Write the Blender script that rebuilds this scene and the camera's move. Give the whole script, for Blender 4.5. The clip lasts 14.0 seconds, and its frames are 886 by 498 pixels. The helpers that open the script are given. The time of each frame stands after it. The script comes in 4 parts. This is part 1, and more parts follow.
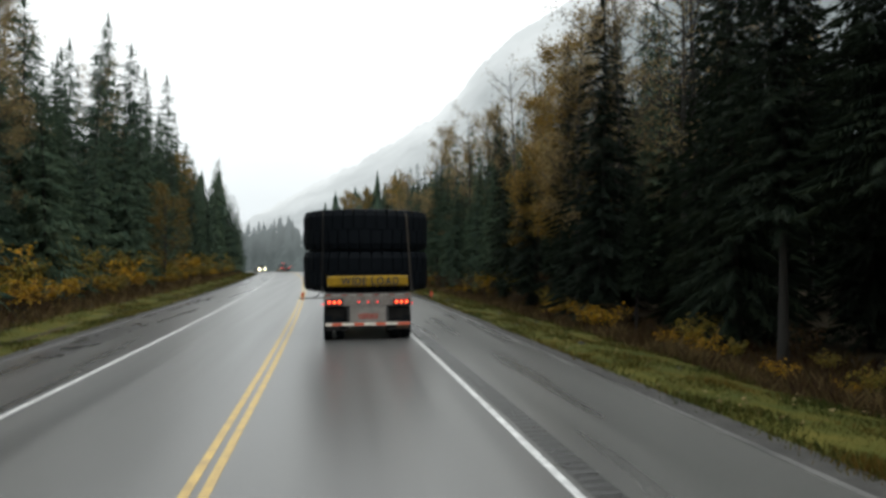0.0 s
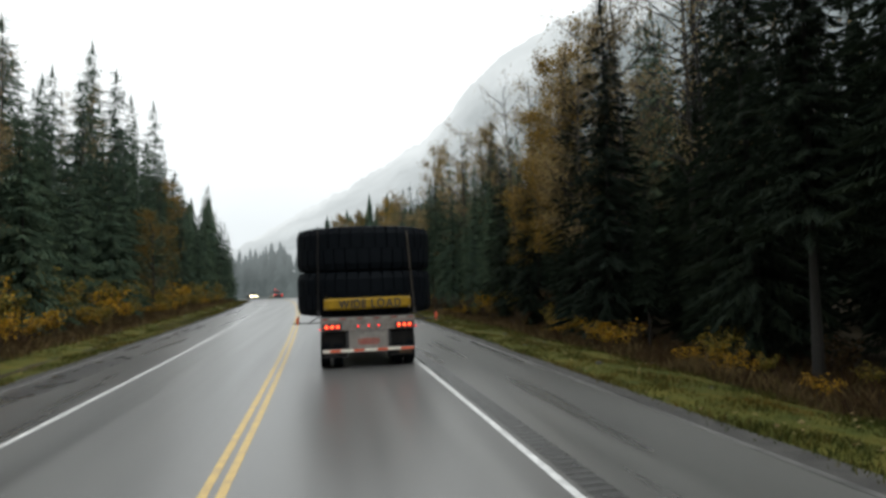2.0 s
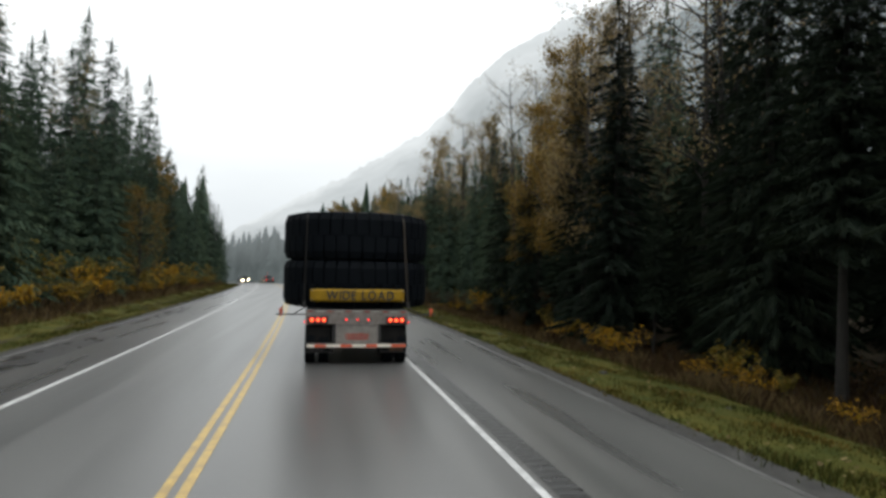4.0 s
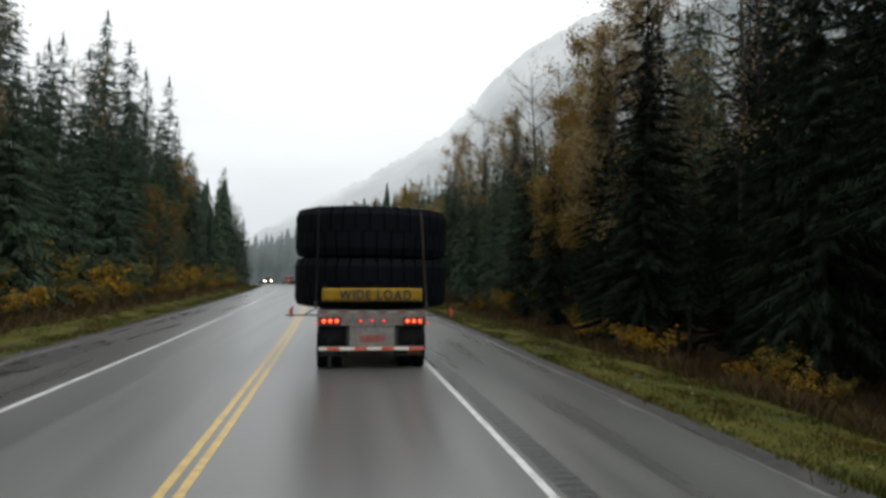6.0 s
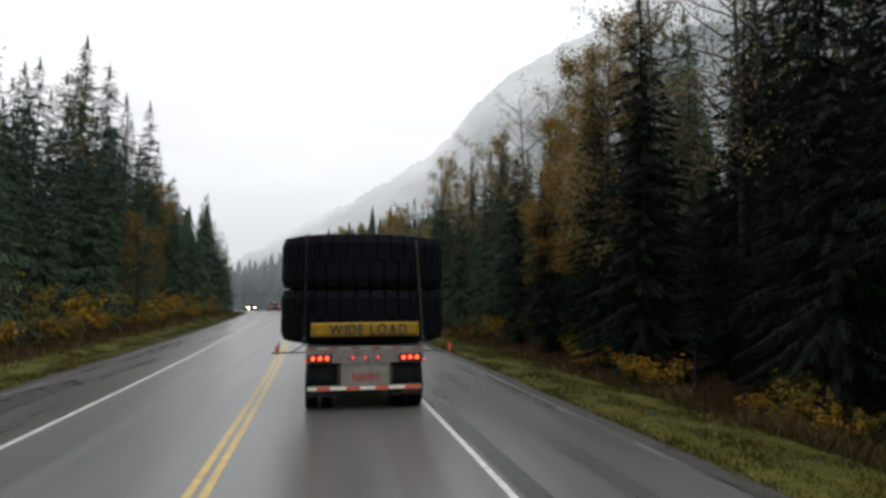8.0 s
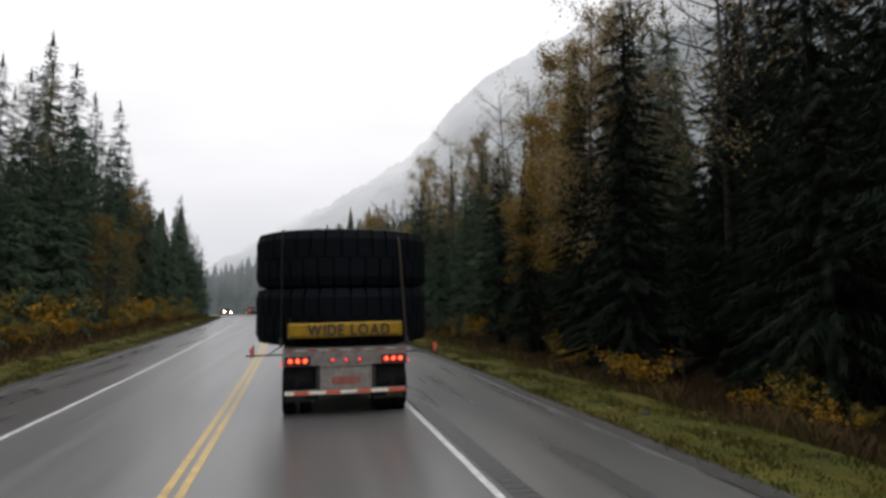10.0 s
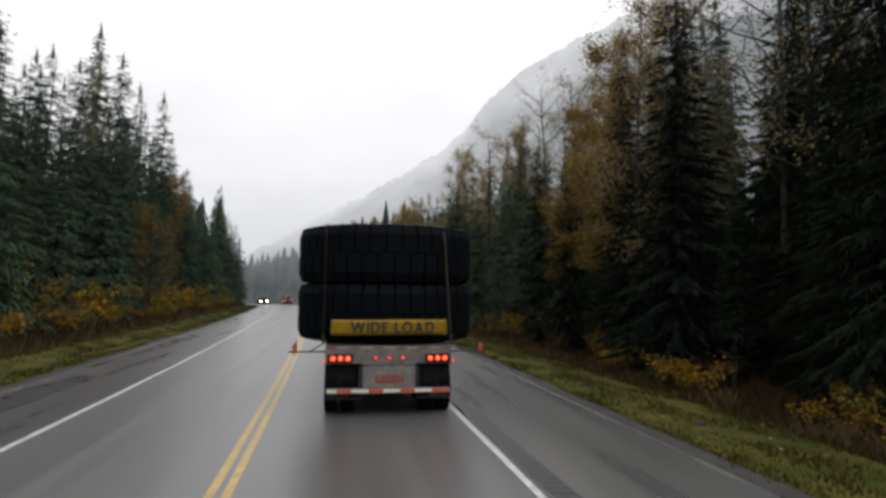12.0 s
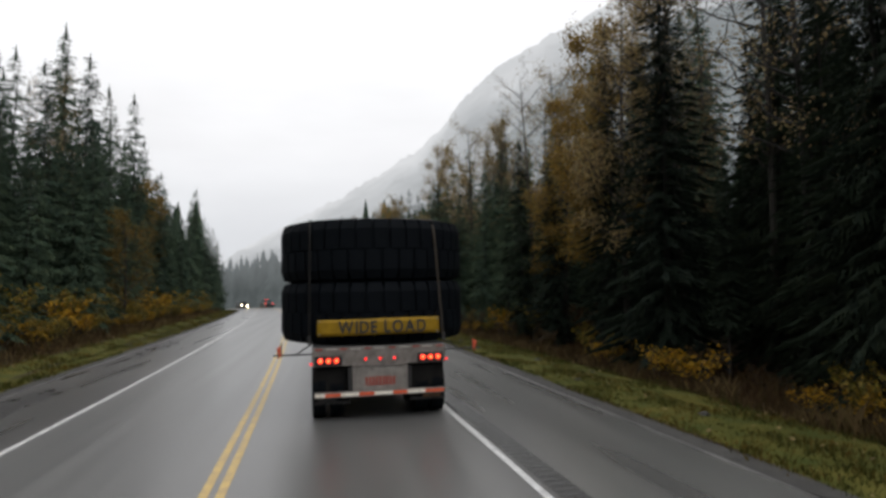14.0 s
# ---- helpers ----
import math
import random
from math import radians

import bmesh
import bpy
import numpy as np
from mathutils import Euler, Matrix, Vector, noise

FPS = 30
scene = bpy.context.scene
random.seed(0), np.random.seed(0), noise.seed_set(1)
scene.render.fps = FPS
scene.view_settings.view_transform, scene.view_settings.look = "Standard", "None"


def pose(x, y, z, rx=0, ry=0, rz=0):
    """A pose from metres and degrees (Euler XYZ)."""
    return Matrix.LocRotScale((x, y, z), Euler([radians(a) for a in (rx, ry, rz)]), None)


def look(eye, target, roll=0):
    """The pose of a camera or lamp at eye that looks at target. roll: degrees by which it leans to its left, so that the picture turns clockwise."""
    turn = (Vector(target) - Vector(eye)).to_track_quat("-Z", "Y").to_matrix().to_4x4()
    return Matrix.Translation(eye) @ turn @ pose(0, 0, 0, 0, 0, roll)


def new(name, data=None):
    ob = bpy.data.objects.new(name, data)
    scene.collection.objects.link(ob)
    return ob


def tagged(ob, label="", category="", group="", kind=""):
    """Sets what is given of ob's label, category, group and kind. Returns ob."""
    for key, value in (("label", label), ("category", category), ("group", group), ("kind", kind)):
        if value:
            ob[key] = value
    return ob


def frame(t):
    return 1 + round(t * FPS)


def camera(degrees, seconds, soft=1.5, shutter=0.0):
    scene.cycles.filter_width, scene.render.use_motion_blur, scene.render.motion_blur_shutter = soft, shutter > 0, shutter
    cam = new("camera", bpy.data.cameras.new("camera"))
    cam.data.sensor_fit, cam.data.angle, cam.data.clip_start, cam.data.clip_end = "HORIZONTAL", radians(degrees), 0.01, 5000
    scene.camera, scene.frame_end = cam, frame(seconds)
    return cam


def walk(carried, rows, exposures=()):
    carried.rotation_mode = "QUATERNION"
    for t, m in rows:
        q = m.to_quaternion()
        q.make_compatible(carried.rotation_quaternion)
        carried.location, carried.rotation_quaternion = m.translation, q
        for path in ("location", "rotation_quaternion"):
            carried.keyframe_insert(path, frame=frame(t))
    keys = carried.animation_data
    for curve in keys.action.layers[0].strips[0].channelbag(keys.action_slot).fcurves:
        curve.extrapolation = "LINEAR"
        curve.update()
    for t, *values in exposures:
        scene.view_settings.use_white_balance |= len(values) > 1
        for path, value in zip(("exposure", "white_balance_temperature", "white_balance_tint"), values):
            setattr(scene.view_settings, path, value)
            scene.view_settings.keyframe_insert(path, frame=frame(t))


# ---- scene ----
# ------------------------------------------------------------------ camera
cam = camera(71.8, 14.0, soft=3.2)
# seconds, x, y, z in metres, yaw, pitch, roll in degrees
ROWS = [
    (0.0, -0.935, -17.676, 2.390, -10.00, 0.76, 0.15),
    (0.5, -0.991, -17.584, 2.359, -9.77, 1.40, 3.02),
    (1.0, -1.099, -17.310, 2.338, -11.45, 2.31, 1.54),
    (1.5, -1.034, -16.709, 2.305, -10.52, 2.29, 0.08),
    (2.0, -1.040, -16.461, 2.287, -10.66, 2.81, 1.85),
    (2.5, -0.931, -15.963, 2.276, -10.32, 2.96, 0.85),
    (3.0, -1.080, -15.679, 2.385, -12.70, 1.64, -1.32),
    (5.5, -0.615, -14.458, 2.194, -8.66, 3.26, -0.90),
    (6.0, -0.677, -14.212, 2.247, -9.22, 2.19, -0.69),
    (6.5, -0.727, -14.029, 2.295, -10.51, 3.02, -0.86),
    (7.0, -0.824, -13.714, 2.305, -10.33, 3.74, -0.32),
    (7.5, -0.880, -13.565, 2.378, -11.17, 3.94, -0.59),
    (8.0, -0.807, -13.285, 2.429, -10.61, 4.37, 0.03),
    (10.5, -0.792, -12.622, 2.328, -13.08, 4.53, 0.53),
    (11.0, -0.809, -12.631, 2.404, -12.37, 3.37, -1.00),
    (11.5, -0.970, -12.432, 2.423, -10.52, 4.63, -1.69),
    (12.0, -0.999, -12.188, 2.440, -9.57, 3.93, -0.56),
    (12.5, -0.945, -12.065, 2.434, -10.23, 3.54, -0.11),
    (13.0, -0.945, -11.898, 2.364, -9.73, 3.47, 0.11),
    (13.5, -1.034, -11.757, 2.375, -11.84, 2.75, 1.30),
    (14.0, -1.086, -11.616, 2.387, -11.29, 3.75, 1.28),
]
walk(cam, [(t, pose(x, y, z, 90 + pitch, roll, yaw)) for t, x, y, z, yaw, pitch, roll in ROWS],
     exposures=[(0.0, 0.36, 6500, 5), (3.0, 0.31, 6500, 6), (5.5, 0.16, 6500, 7), (8.0, 0.11, 6520, 9), (10.5, 0.06, 6600, 13), (14.0, 0.03, 6600, 11)])

# ------------------------------------------------------------------ light: overcast sky, no sharp sun
world = bpy.data.worlds.new("overcast_sky")
scene.world = world
world.use_nodes = True
wn, wl = world.node_tree.nodes, world.node_tree.links
wn.clear()
w_out = wn.new("ShaderNodeOutputWorld")
w_bg = wn.new("ShaderNodeBackground")
w_sky = wn.new("ShaderNodeTexSky")
w_sky.sky_type, w_sky.sun_disc = "NISHITA", False
w_sky.sun_elevation, w_sky.sun_rotation = radians(54), radians(128)
w_sky.air_density, w_sky.dust_density = 1.0, 4.0
w_grey = wn.new("ShaderNodeHueSaturation")
w_grey.inputs["Saturation"].default_value, w_grey.inputs["Value"].default_value = 0.12, 0.10
w_tc = wn.new("ShaderNodeTexCoord")
w_sep = wn.new("ShaderNodeSeparateXYZ")
w_ramp = wn.new("ShaderNodeValToRGB")
w_noise = wn.new("ShaderNodeTexNoise")
w_noise.inputs["Scale"].default_value, w_noise.inputs["Detail"].default_value = 2.2, 4
w_map = wn.new("ShaderNodeMapping")
w_map.inputs["Scale"].default_value = (1, 1, 3.5)
w_clouds = wn.new("ShaderNodeMapRange")
w_clouds.inputs["From Min"].default_value, w_clouds.inputs["From Max"].default_value = 0.3, 0.7
w_clouds.inputs["To Min"].default_value, w_clouds.inputs["To Max"].default_value = 0.93, 1.08
w_mul = wn.new("ShaderNodeMix")
w_mul.data_type, w_mul.blend_type = "RGBA", "MULTIPLY"
w_mul.inputs[0].default_value = 1.0
w_mix = wn.new("ShaderNodeMix")
w_mix.data_type = "RGBA"
w_mix.inputs[0].default_value = 0.9
e = w_ramp.color_ramp.elements
e[0].position, e[0].color = 0.0, (0.70, 0.73, 0.77, 1)
e[1].position, e[1].color = 1.0, (2.05, 2.08, 2.13, 1)
for place, colour in ((0.10, (0.78, 0.81, 0.85, 1)), (0.22, (0.93, 0.95, 0.98, 1)), (0.5, (1.2, 1.22, 1.25, 1))):
    k = e.new(place)
    k.color = colour
wl.new(w_tc.outputs["Generated"], w_sep.inputs[0])
wl.new(w_sep.outputs["Z"], w_ramp.inputs[0])
wl.new(w_tc.outputs["Generated"], w_map.inputs[0])
wl.new(w_map.outputs[0], w_noise.inputs["Vector"])
wl.new(w_noise.outputs[0], w_clouds.inputs[0])
wl.new(w_ramp.outputs[0], w_mul.inputs[6])
wl.new(w_clouds.outputs[0], w_mul.inputs[7])
wl.new(w_sky.outputs[0], w_grey.inputs["Color"])
wl.new(w_grey.outputs[0], w_mix.inputs[6])
wl.new(w_mul.outputs[2], w_mix.inputs[7])
wl.new(w_mix.outputs[2], w_bg.inputs["Color"])
w_bg.inputs["Strength"].default_value = 1.0
wl.new(w_bg.outputs[0], w_out.inputs[0])

sun = new("sun", bpy.data.lights.new("sun", "SUN"))
sun.data.energy, sun.data.angle, sun.data.color = 0.5, radians(40), (1.0, 0.98, 0.95)
sun.matrix_world = look((0, 0, 0), (-0.45, 0.35, -0.79))

# ------------------------------------------------------------------ materials


def links(mat, a, b):
    mat.node_tree.links.new(a, b)


def material(name, colour, rough=0.8, metal=0.0):
    mat = bpy.data.materials.new(name)
    mat.use_nodes = True
    b = mat.node_tree.nodes["Principled BSDF"]
    b.inputs["Base Color"].default_value = (*colour, 1)
    b.inputs["Roughness"].default_value, b.inputs["Metallic"].default_value = rough, metal
    return mat, b


def grain(mat, scale, detail=5.0, rough=0.6, stretch=(1, 1, 1)):
    n = mat.node_tree.nodes
    tc, mp, nz = n.new("ShaderNodeTexCoord"), n.new("ShaderNodeMapping"), n.new("ShaderNodeTexNoise")
    mp.inputs["Scale"].default_value = stretch
    nz.inputs["Scale"].default_value, nz.inputs["Detail"].default_value = scale, detail
    nz.inputs["Roughness"].default_value = rough
    links(mat, tc.outputs["Object"], mp.inputs[0])
    links(mat, mp.outputs[0], nz.inputs["Vector"])
    return nz.outputs[0]


def ramp(mat, source, stops):
    r = mat.node_tree.nodes.new("ShaderNodeValToRGB")
    el = r.color_ramp.elements
    el[0].position, el[0].color = stops[0][0], (*stops[0][1], 1)
    el[1].position, el[1].color = stops[-1][0], (*stops[-1][1], 1)
    for p, c in stops[1:-1]:
        x = el.new(p)
        x.color = (*c, 1)
    links(mat, source, r.inputs[0])
    return r.outputs[0]


def blend(mat, fac, a, b, kind="MIX"):
    m = mat.node_tree.nodes.new("ShaderNodeMix")
    m.data_type, m.blend_type = "RGBA", kind
    for sock, v in ((m.inputs[0], fac), (m.inputs[6], a), (m.inputs[7], b)):
        if isinstance(v, (int, float)):
            sock.default_value = v
        elif isinstance(v, tuple):
            sock.default_value = (*v, 1)
        else:
            links(mat, v, sock)
    return m.outputs[2]


def bump(mat, b, source, strength=0.3, distance=0.02):
    k = mat.node_tree.nodes.new("ShaderNodeBump")
    k.inputs["Strength"].default_value, k.inputs["Distance"].default_value = strength, distance
    links(mat, source, k.inputs["Height"])
    links(mat, k.outputs[0], b.inputs["Normal"])


def worn(name, dark, light, rough=0.7, metal=0.0, scale=6.0, fine=60.0, relief=0.2, spread=0.1, gloss=0.5):
    """A surface of two tones with stains at one scale and grain at another."""
    mat, b = material(name, light, rough, metal)
    big, small = grain(mat, scale), grain(mat, fine, 3)
    c = ramp(mat, big, [(0.35, dark), (0.65, light)])
    g = ramp(mat, small, [(0.3, (0.75, 0.75, 0.75)), (0.7, (1.1, 1.1, 1.1))])
    links(mat, blend(mat, 1.0, c, g, "MULTIPLY"), b.inputs["Base Color"])
    r = ramp(mat, big, [(0.3, (rough - spread,) * 3), (0.7, (min(1, rough + spread),) * 3)])
    links(mat, r, b.inputs["Roughness"])
    b.inputs["Specular IOR Level"].default_value = gloss
    if relief:
        bump(mat, b, small, relief, 0.01)
    return mat


def wet_asphalt(name, dark, light, r_low, r_high, streak, patch_scale, patches=True):
    """Wet road: streaks along the driving direction, puddled patches that are smoother and darker."""
    mat, b = material(name, light, 0.4)
    b.inputs["Specular IOR Level"].default_value = 0.62
    along = grain(mat, 1.6, 2, 0.5, (1.0, streak, 1.0))
    patch = grain(mat, patch_scale, 2, 0.5, (1.0, 0.3, 1.0))
    fine = grain(mat, 90, 2)
    c = ramp(mat, along, [(0.3, dark), (0.7, light)])
    if patches:
        p = ramp(mat, patch, [(0.36, (0.84, 0.84, 0.84)), (0.64, (1.03, 1.03, 1.03))])
        c = blend(mat, 1.0, c, p, "MULTIPLY")
    c = blend(mat, 1.0, c, ramp(mat, fine, [(0.3, (0.7, 0.7, 0.7)), (0.7, (1.25, 1.25, 1.25))]), "MULTIPLY")
    links(mat, c, b.inputs["Base Color"])
    rr = ramp(mat, along, [(0.3, (r_low,) * 3), (0.7, (r_high,) * 3)])
    if patches:
        rr = blend(mat, 1.0, rr, ramp(mat, patch, [(0.36, (0.92, 0.92, 0.92)), (0.64, (1, 1, 1))]), "MULTIPLY")
    links(mat, rr, b.inputs["Roughness"])
    bump(mat, b, fine, 0.12, 0.004)
    return mat


def leafy(name, tones, rough=0.6, through_light=0.25, by_object=True, drifts=None):
    """Foliage with a tone of its own for each clump, shifted from plant to plant; drifts: two tints in patches over the ground."""
    mat, b = material(name, tones[1], rough)
    n = mat.node_tree.nodes
    geo = n.new("ShaderNodeNewGeometry")
    c = ramp(mat, geo.outputs["Random Per Island"], [(i / (len(tones) - 1), t) for i, t in enumerate(tones)])
    if by_object:
        info = n.new("ShaderNodeObjectInfo")
        v = ramp(mat, info.outputs["Random"], [(0, (0.7, 0.72, 0.75)), (1, (1.25, 1.2, 1.1))])
        c = blend(mat, 1.0, c, v, "MULTIPLY")
    if drifts:
        c = blend(mat, 1.0, c, ramp(mat, grain(mat, 0.55, 4, 0.6), [(0.36, drifts[0]), (0.5, (1, 1, 1)), (0.64, drifts[1])]), "MULTIPLY")
    links(mat, c, b.inputs["Base Color"])
    b.inputs["Specular IOR Level"].default_value = 0.12
    tr, mx = n.new("ShaderNodeBsdfTranslucent"), n.new("ShaderNodeMixShader")
    links(mat, c, tr.inputs["Color"])
    mx.inputs[0].default_value = through_light
    links(mat, b.outputs[0], mx.inputs[1])
    links(mat, tr.outputs[0], mx.inputs[2])
    links(mat, mx.outputs[0], n["Material Output"].inputs[0])
    return mat


def lamp_glass(name, colour, strength):
    mat, b = material(name, colour, 0.2)
    b.inputs["Emission Color"].default_value = (*colour, 1)
    b.inputs["Emission Strength"].default_value = strength
    return mat


M_ROAD = wet_asphalt("wet_asphalt", (0.071, 0.070, 0.069), (0.105, 0.104, 0.101), 0.28, 0.36, 0.025, 0.7, False)
M_SHOULDER = wet_asphalt("wet_patched_shoulder", (0.070, 0.070, 0.067), (0.106, 0.105, 0.100), 0.27, 0.33, 0.05, 0.25)
M_SHOULDER_LEFT = wet_asphalt("wet_stained_shoulder", (0.056, 0.054, 0.053), (0.094, 0.091, 0.088), 0.27, 0.34, 0.05, 0.25)
M_RIM = worn("pale_worn_pavement_rim", (0.055, 0.054, 0.052), (0.115, 0.113, 0.108), 0.5, 0, 1.5, 45, 0.4)
M_TAR = wet_asphalt("dark_wet_asphalt_repair", (0.030, 0.029, 0.030), (0.050, 0.048, 0.049), 0.24, 0.34, 0.6, 0.8, False)
M_RUMBLE = worn("milled_asphalt", (0.020, 0.020, 0.020), (0.036, 0.036, 0.035), 0.34, 0, 8, 70, 0.3)
M_GRAVEL = worn("wet_gravel", (0.026, 0.025, 0.024), (0.060, 0.058, 0.054), 0.85, 0, 3, 40, 0.6, 0.1, 0.25)
M_WHITE_LINE = worn("worn_white_road_paint", (0.34, 0.34, 0.34), (0.60, 0.60, 0.59), 0.45, 0, 5, 55, 0.1)
M_YELLOW_LINE = worn("worn_yellow_road_paint", (0.30, 0.20, 0.06), (0.52, 0.36, 0.11), 0.45, 0, 4, 55, 0.1)
M_SOIL = worn("damp_forest_floor", (0.018, 0.014, 0.010), (0.055, 0.045, 0.028), 0.95, 0, 0.8, 9, 0.6, 0.05, 0.1)
M_GRASS = leafy("autumn_grass", [(0.024, 0.034, 0.009), (0.050, 0.057, 0.012), (0.078, 0.071, 0.016), (0.092, 0.066, 0.019)], 0.6, 0.3, False, ((0.55, 0.75, 0.6), (1.35, 0.98, 0.8)))
M_TURF = worn("verge_turf", (0.036, 0.046, 0.009), (0.090, 0.080, 0.018), 0.9, 0, 1.2, 25, 0.5, 0.1, 0.08)
M_DRYGRASS = leafy("dry_brown_brush", [(0.022, 0.012, 0.007), (0.042, 0.023, 0.011), (0.072, 0.045, 0.019), (0.034, 0.028, 0.009)], 0.75, 0.25, False)
M_STRAW = leafy("tan_dry_grass", [(0.050, 0.034, 0.016), (0.090, 0.062, 0.028), (0.14, 0.098, 0.045), (0.075, 0.060, 0.022)], 0.75, 0.3, False)
# Same spruces in two tones: forest shade painted in first, open-sky haze in second.
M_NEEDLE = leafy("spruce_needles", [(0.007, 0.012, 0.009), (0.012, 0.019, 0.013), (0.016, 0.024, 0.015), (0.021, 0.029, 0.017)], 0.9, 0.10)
M_NEEDLE_HAZED = leafy("green_needles_hazed", [(0.028, 0.050, 0.036), (0.041, 0.068, 0.048), (0.057, 0.086, 0.059), (0.074, 0.098, 0.058)], 0.9, 0.18)
M_BARK = worn("grey_brown_bark", (0.008, 0.007, 0.006), (0.023, 0.020, 0.017), 0.9, 0, 5, 30, 0.7)
M_PALE_BARK = worn("pale_cottonwood_bark", (0.016, 0.014, 0.012), (0.046, 0.041, 0.034), 0.85, 0, 4, 30, 0.6)
M_GOLD = leafy("golden_leaves", [(0.10, 0.064, 0.016), (0.18, 0.112, 0.024), (0.25, 0.160, 0.036), (0.16, 0.13, 0.040)], 0.6, 0.4)
M_TAN = leafy("fading_tan_leaves", [(0.10, 0.074, 0.040), (0.20, 0.145, 0.070), (0.28, 0.215, 0.115), (0.15, 0.132, 0.06)], 0.65, 0.4)
M_YELLOW = leafy("yellow_shrub_leaves", [(0.11, 0.062, 0.008), (0.24, 0.135, 0.012), (0.34, 0.195, 0.016), (0.17, 0.135, 0.02)], 0.6, 0.35)
M_OLIVE = leafy("olive_shrub_leaves", [(0.055, 0.060, 0.015), (0.120, 0.110, 0.022), (0.22, 0.160, 0.028), (0.15, 0.095, 0.022)], 0.6, 0.3)
M_RUBBER = worn("wet_black_rubber", (0.0032, 0.0044, 0.0060), (0.0058, 0.0076, 0.0100), 0.7, 0, 3, 40, 0.15, 0.1, 0.05)
M_STEEL = worn("grey_painted_steel", (0.13, 0.115, 0.102), (0.24, 0.22, 0.20), 0.55, 0.2, 7, 50, 0.1)
M_ALLOY = worn("dull_aluminium_plate", (0.19, 0.172, 0.155), (0.31, 0.288, 0.262), 0.55, 0.3, 6, 50, 0.08)
M_FRAME = worn("black_chassis_paint", (0.010, 0.010, 0.011), (0.024, 0.023, 0.022), 0.6, 0, 6, 40, 0.15)
M_FLAP = worn("dirty_black_mud_flap", (0.006, 0.006, 0.006), (0.016, 0.015, 0.014), 0.8, 0, 4, 30, 0.2, 0.1, 0.15)
M_SIGN = worn("yellow_banner_vinyl", (0.23, 0.135, 0.004), (0.31, 0.185, 0.006), 0.6, 0, 4, 60, 0.08, 0.1, 0.25)
M_INK = worn("black_banner_lettering", (0.012, 0.012, 0.012), (0.022, 0.021, 0.02), 0.5, 0, 9, 60, 0)
M_RED_TAPE = worn("red_reflective_tape", (0.60, 0.085, 0.03), (0.82, 0.14, 0.05), 0.35, 0, 20, 90, 0)
M_DULL_RED = worn("dirty_red_tape", (0.20, 0.035, 0.022), (0.32, 0.055, 0.035), 0.5, 0, 20, 90, 0)
M_DULL_WHITE = worn("dirty_white_tape", (0.26, 0.25, 0.23), (0.38, 0.36, 0.33), 0.5, 0, 20, 90, 0)
M_WHITE_TAPE = worn("white_reflective_tape", (0.72, 0.67, 0.58), (0.92, 0.87, 0.77), 0.35, 0, 20, 90, 0)
M_RED_INK = worn("faded_red_print", (0.24, 0.045, 0.03), (0.36, 0.075, 0.05), 0.5, 0, 14, 60, 0)
M_FLAG = worn("orange_red_flag_cloth", (0.42, 0.06, 0.025), (0.58, 0.095, 0.04), 0.8, 0, 9, 80, 0.2)
M_BROWN_STEEL = worn("brown_steel_bracket", (0.07, 0.035, 0.015), (0.16, 0.085, 0.035), 0.75, 0.1, 9, 60, 0.3)
M_STRAP = worn("brown_webbing", (0.018, 0.013, 0.009), (0.040, 0.029, 0.018), 0.85, 0, 8, 90, 0.3)
M_TAIL = lamp_glass("lit_red_tail_lens", (1.0, 0.04, 0.02), 1.5)
M_TAIL_HOT = lamp_glass("glowing_lamp_core", (1.0, 0.20, 0.05), 2.6)
M_MARKER = lamp_glass("lit_red_marker_lens", (1.0, 0.03, 0.03), 1.2)
M_HEAD = lamp_glass("lit_headlamp", (1.0, 0.86, 0.55), 30.0)
M_CAR = worn("dark_car_paint", (0.02, 0.022, 0.026), (0.035, 0.037, 0.042), 0.3, 0.3, 5, 60, 0)
M_GLASS_DARK = worn("dark_car_window", (0.010, 0.012, 0.014), (0.016, 0.018, 0.02), 0.08, 0, 5, 60, 0)
M_POST = worn("white_plastic_post", (0.5, 0.5, 0.49), (0.72, 0.72, 0.70), 0.5, 0, 9, 60, 0)


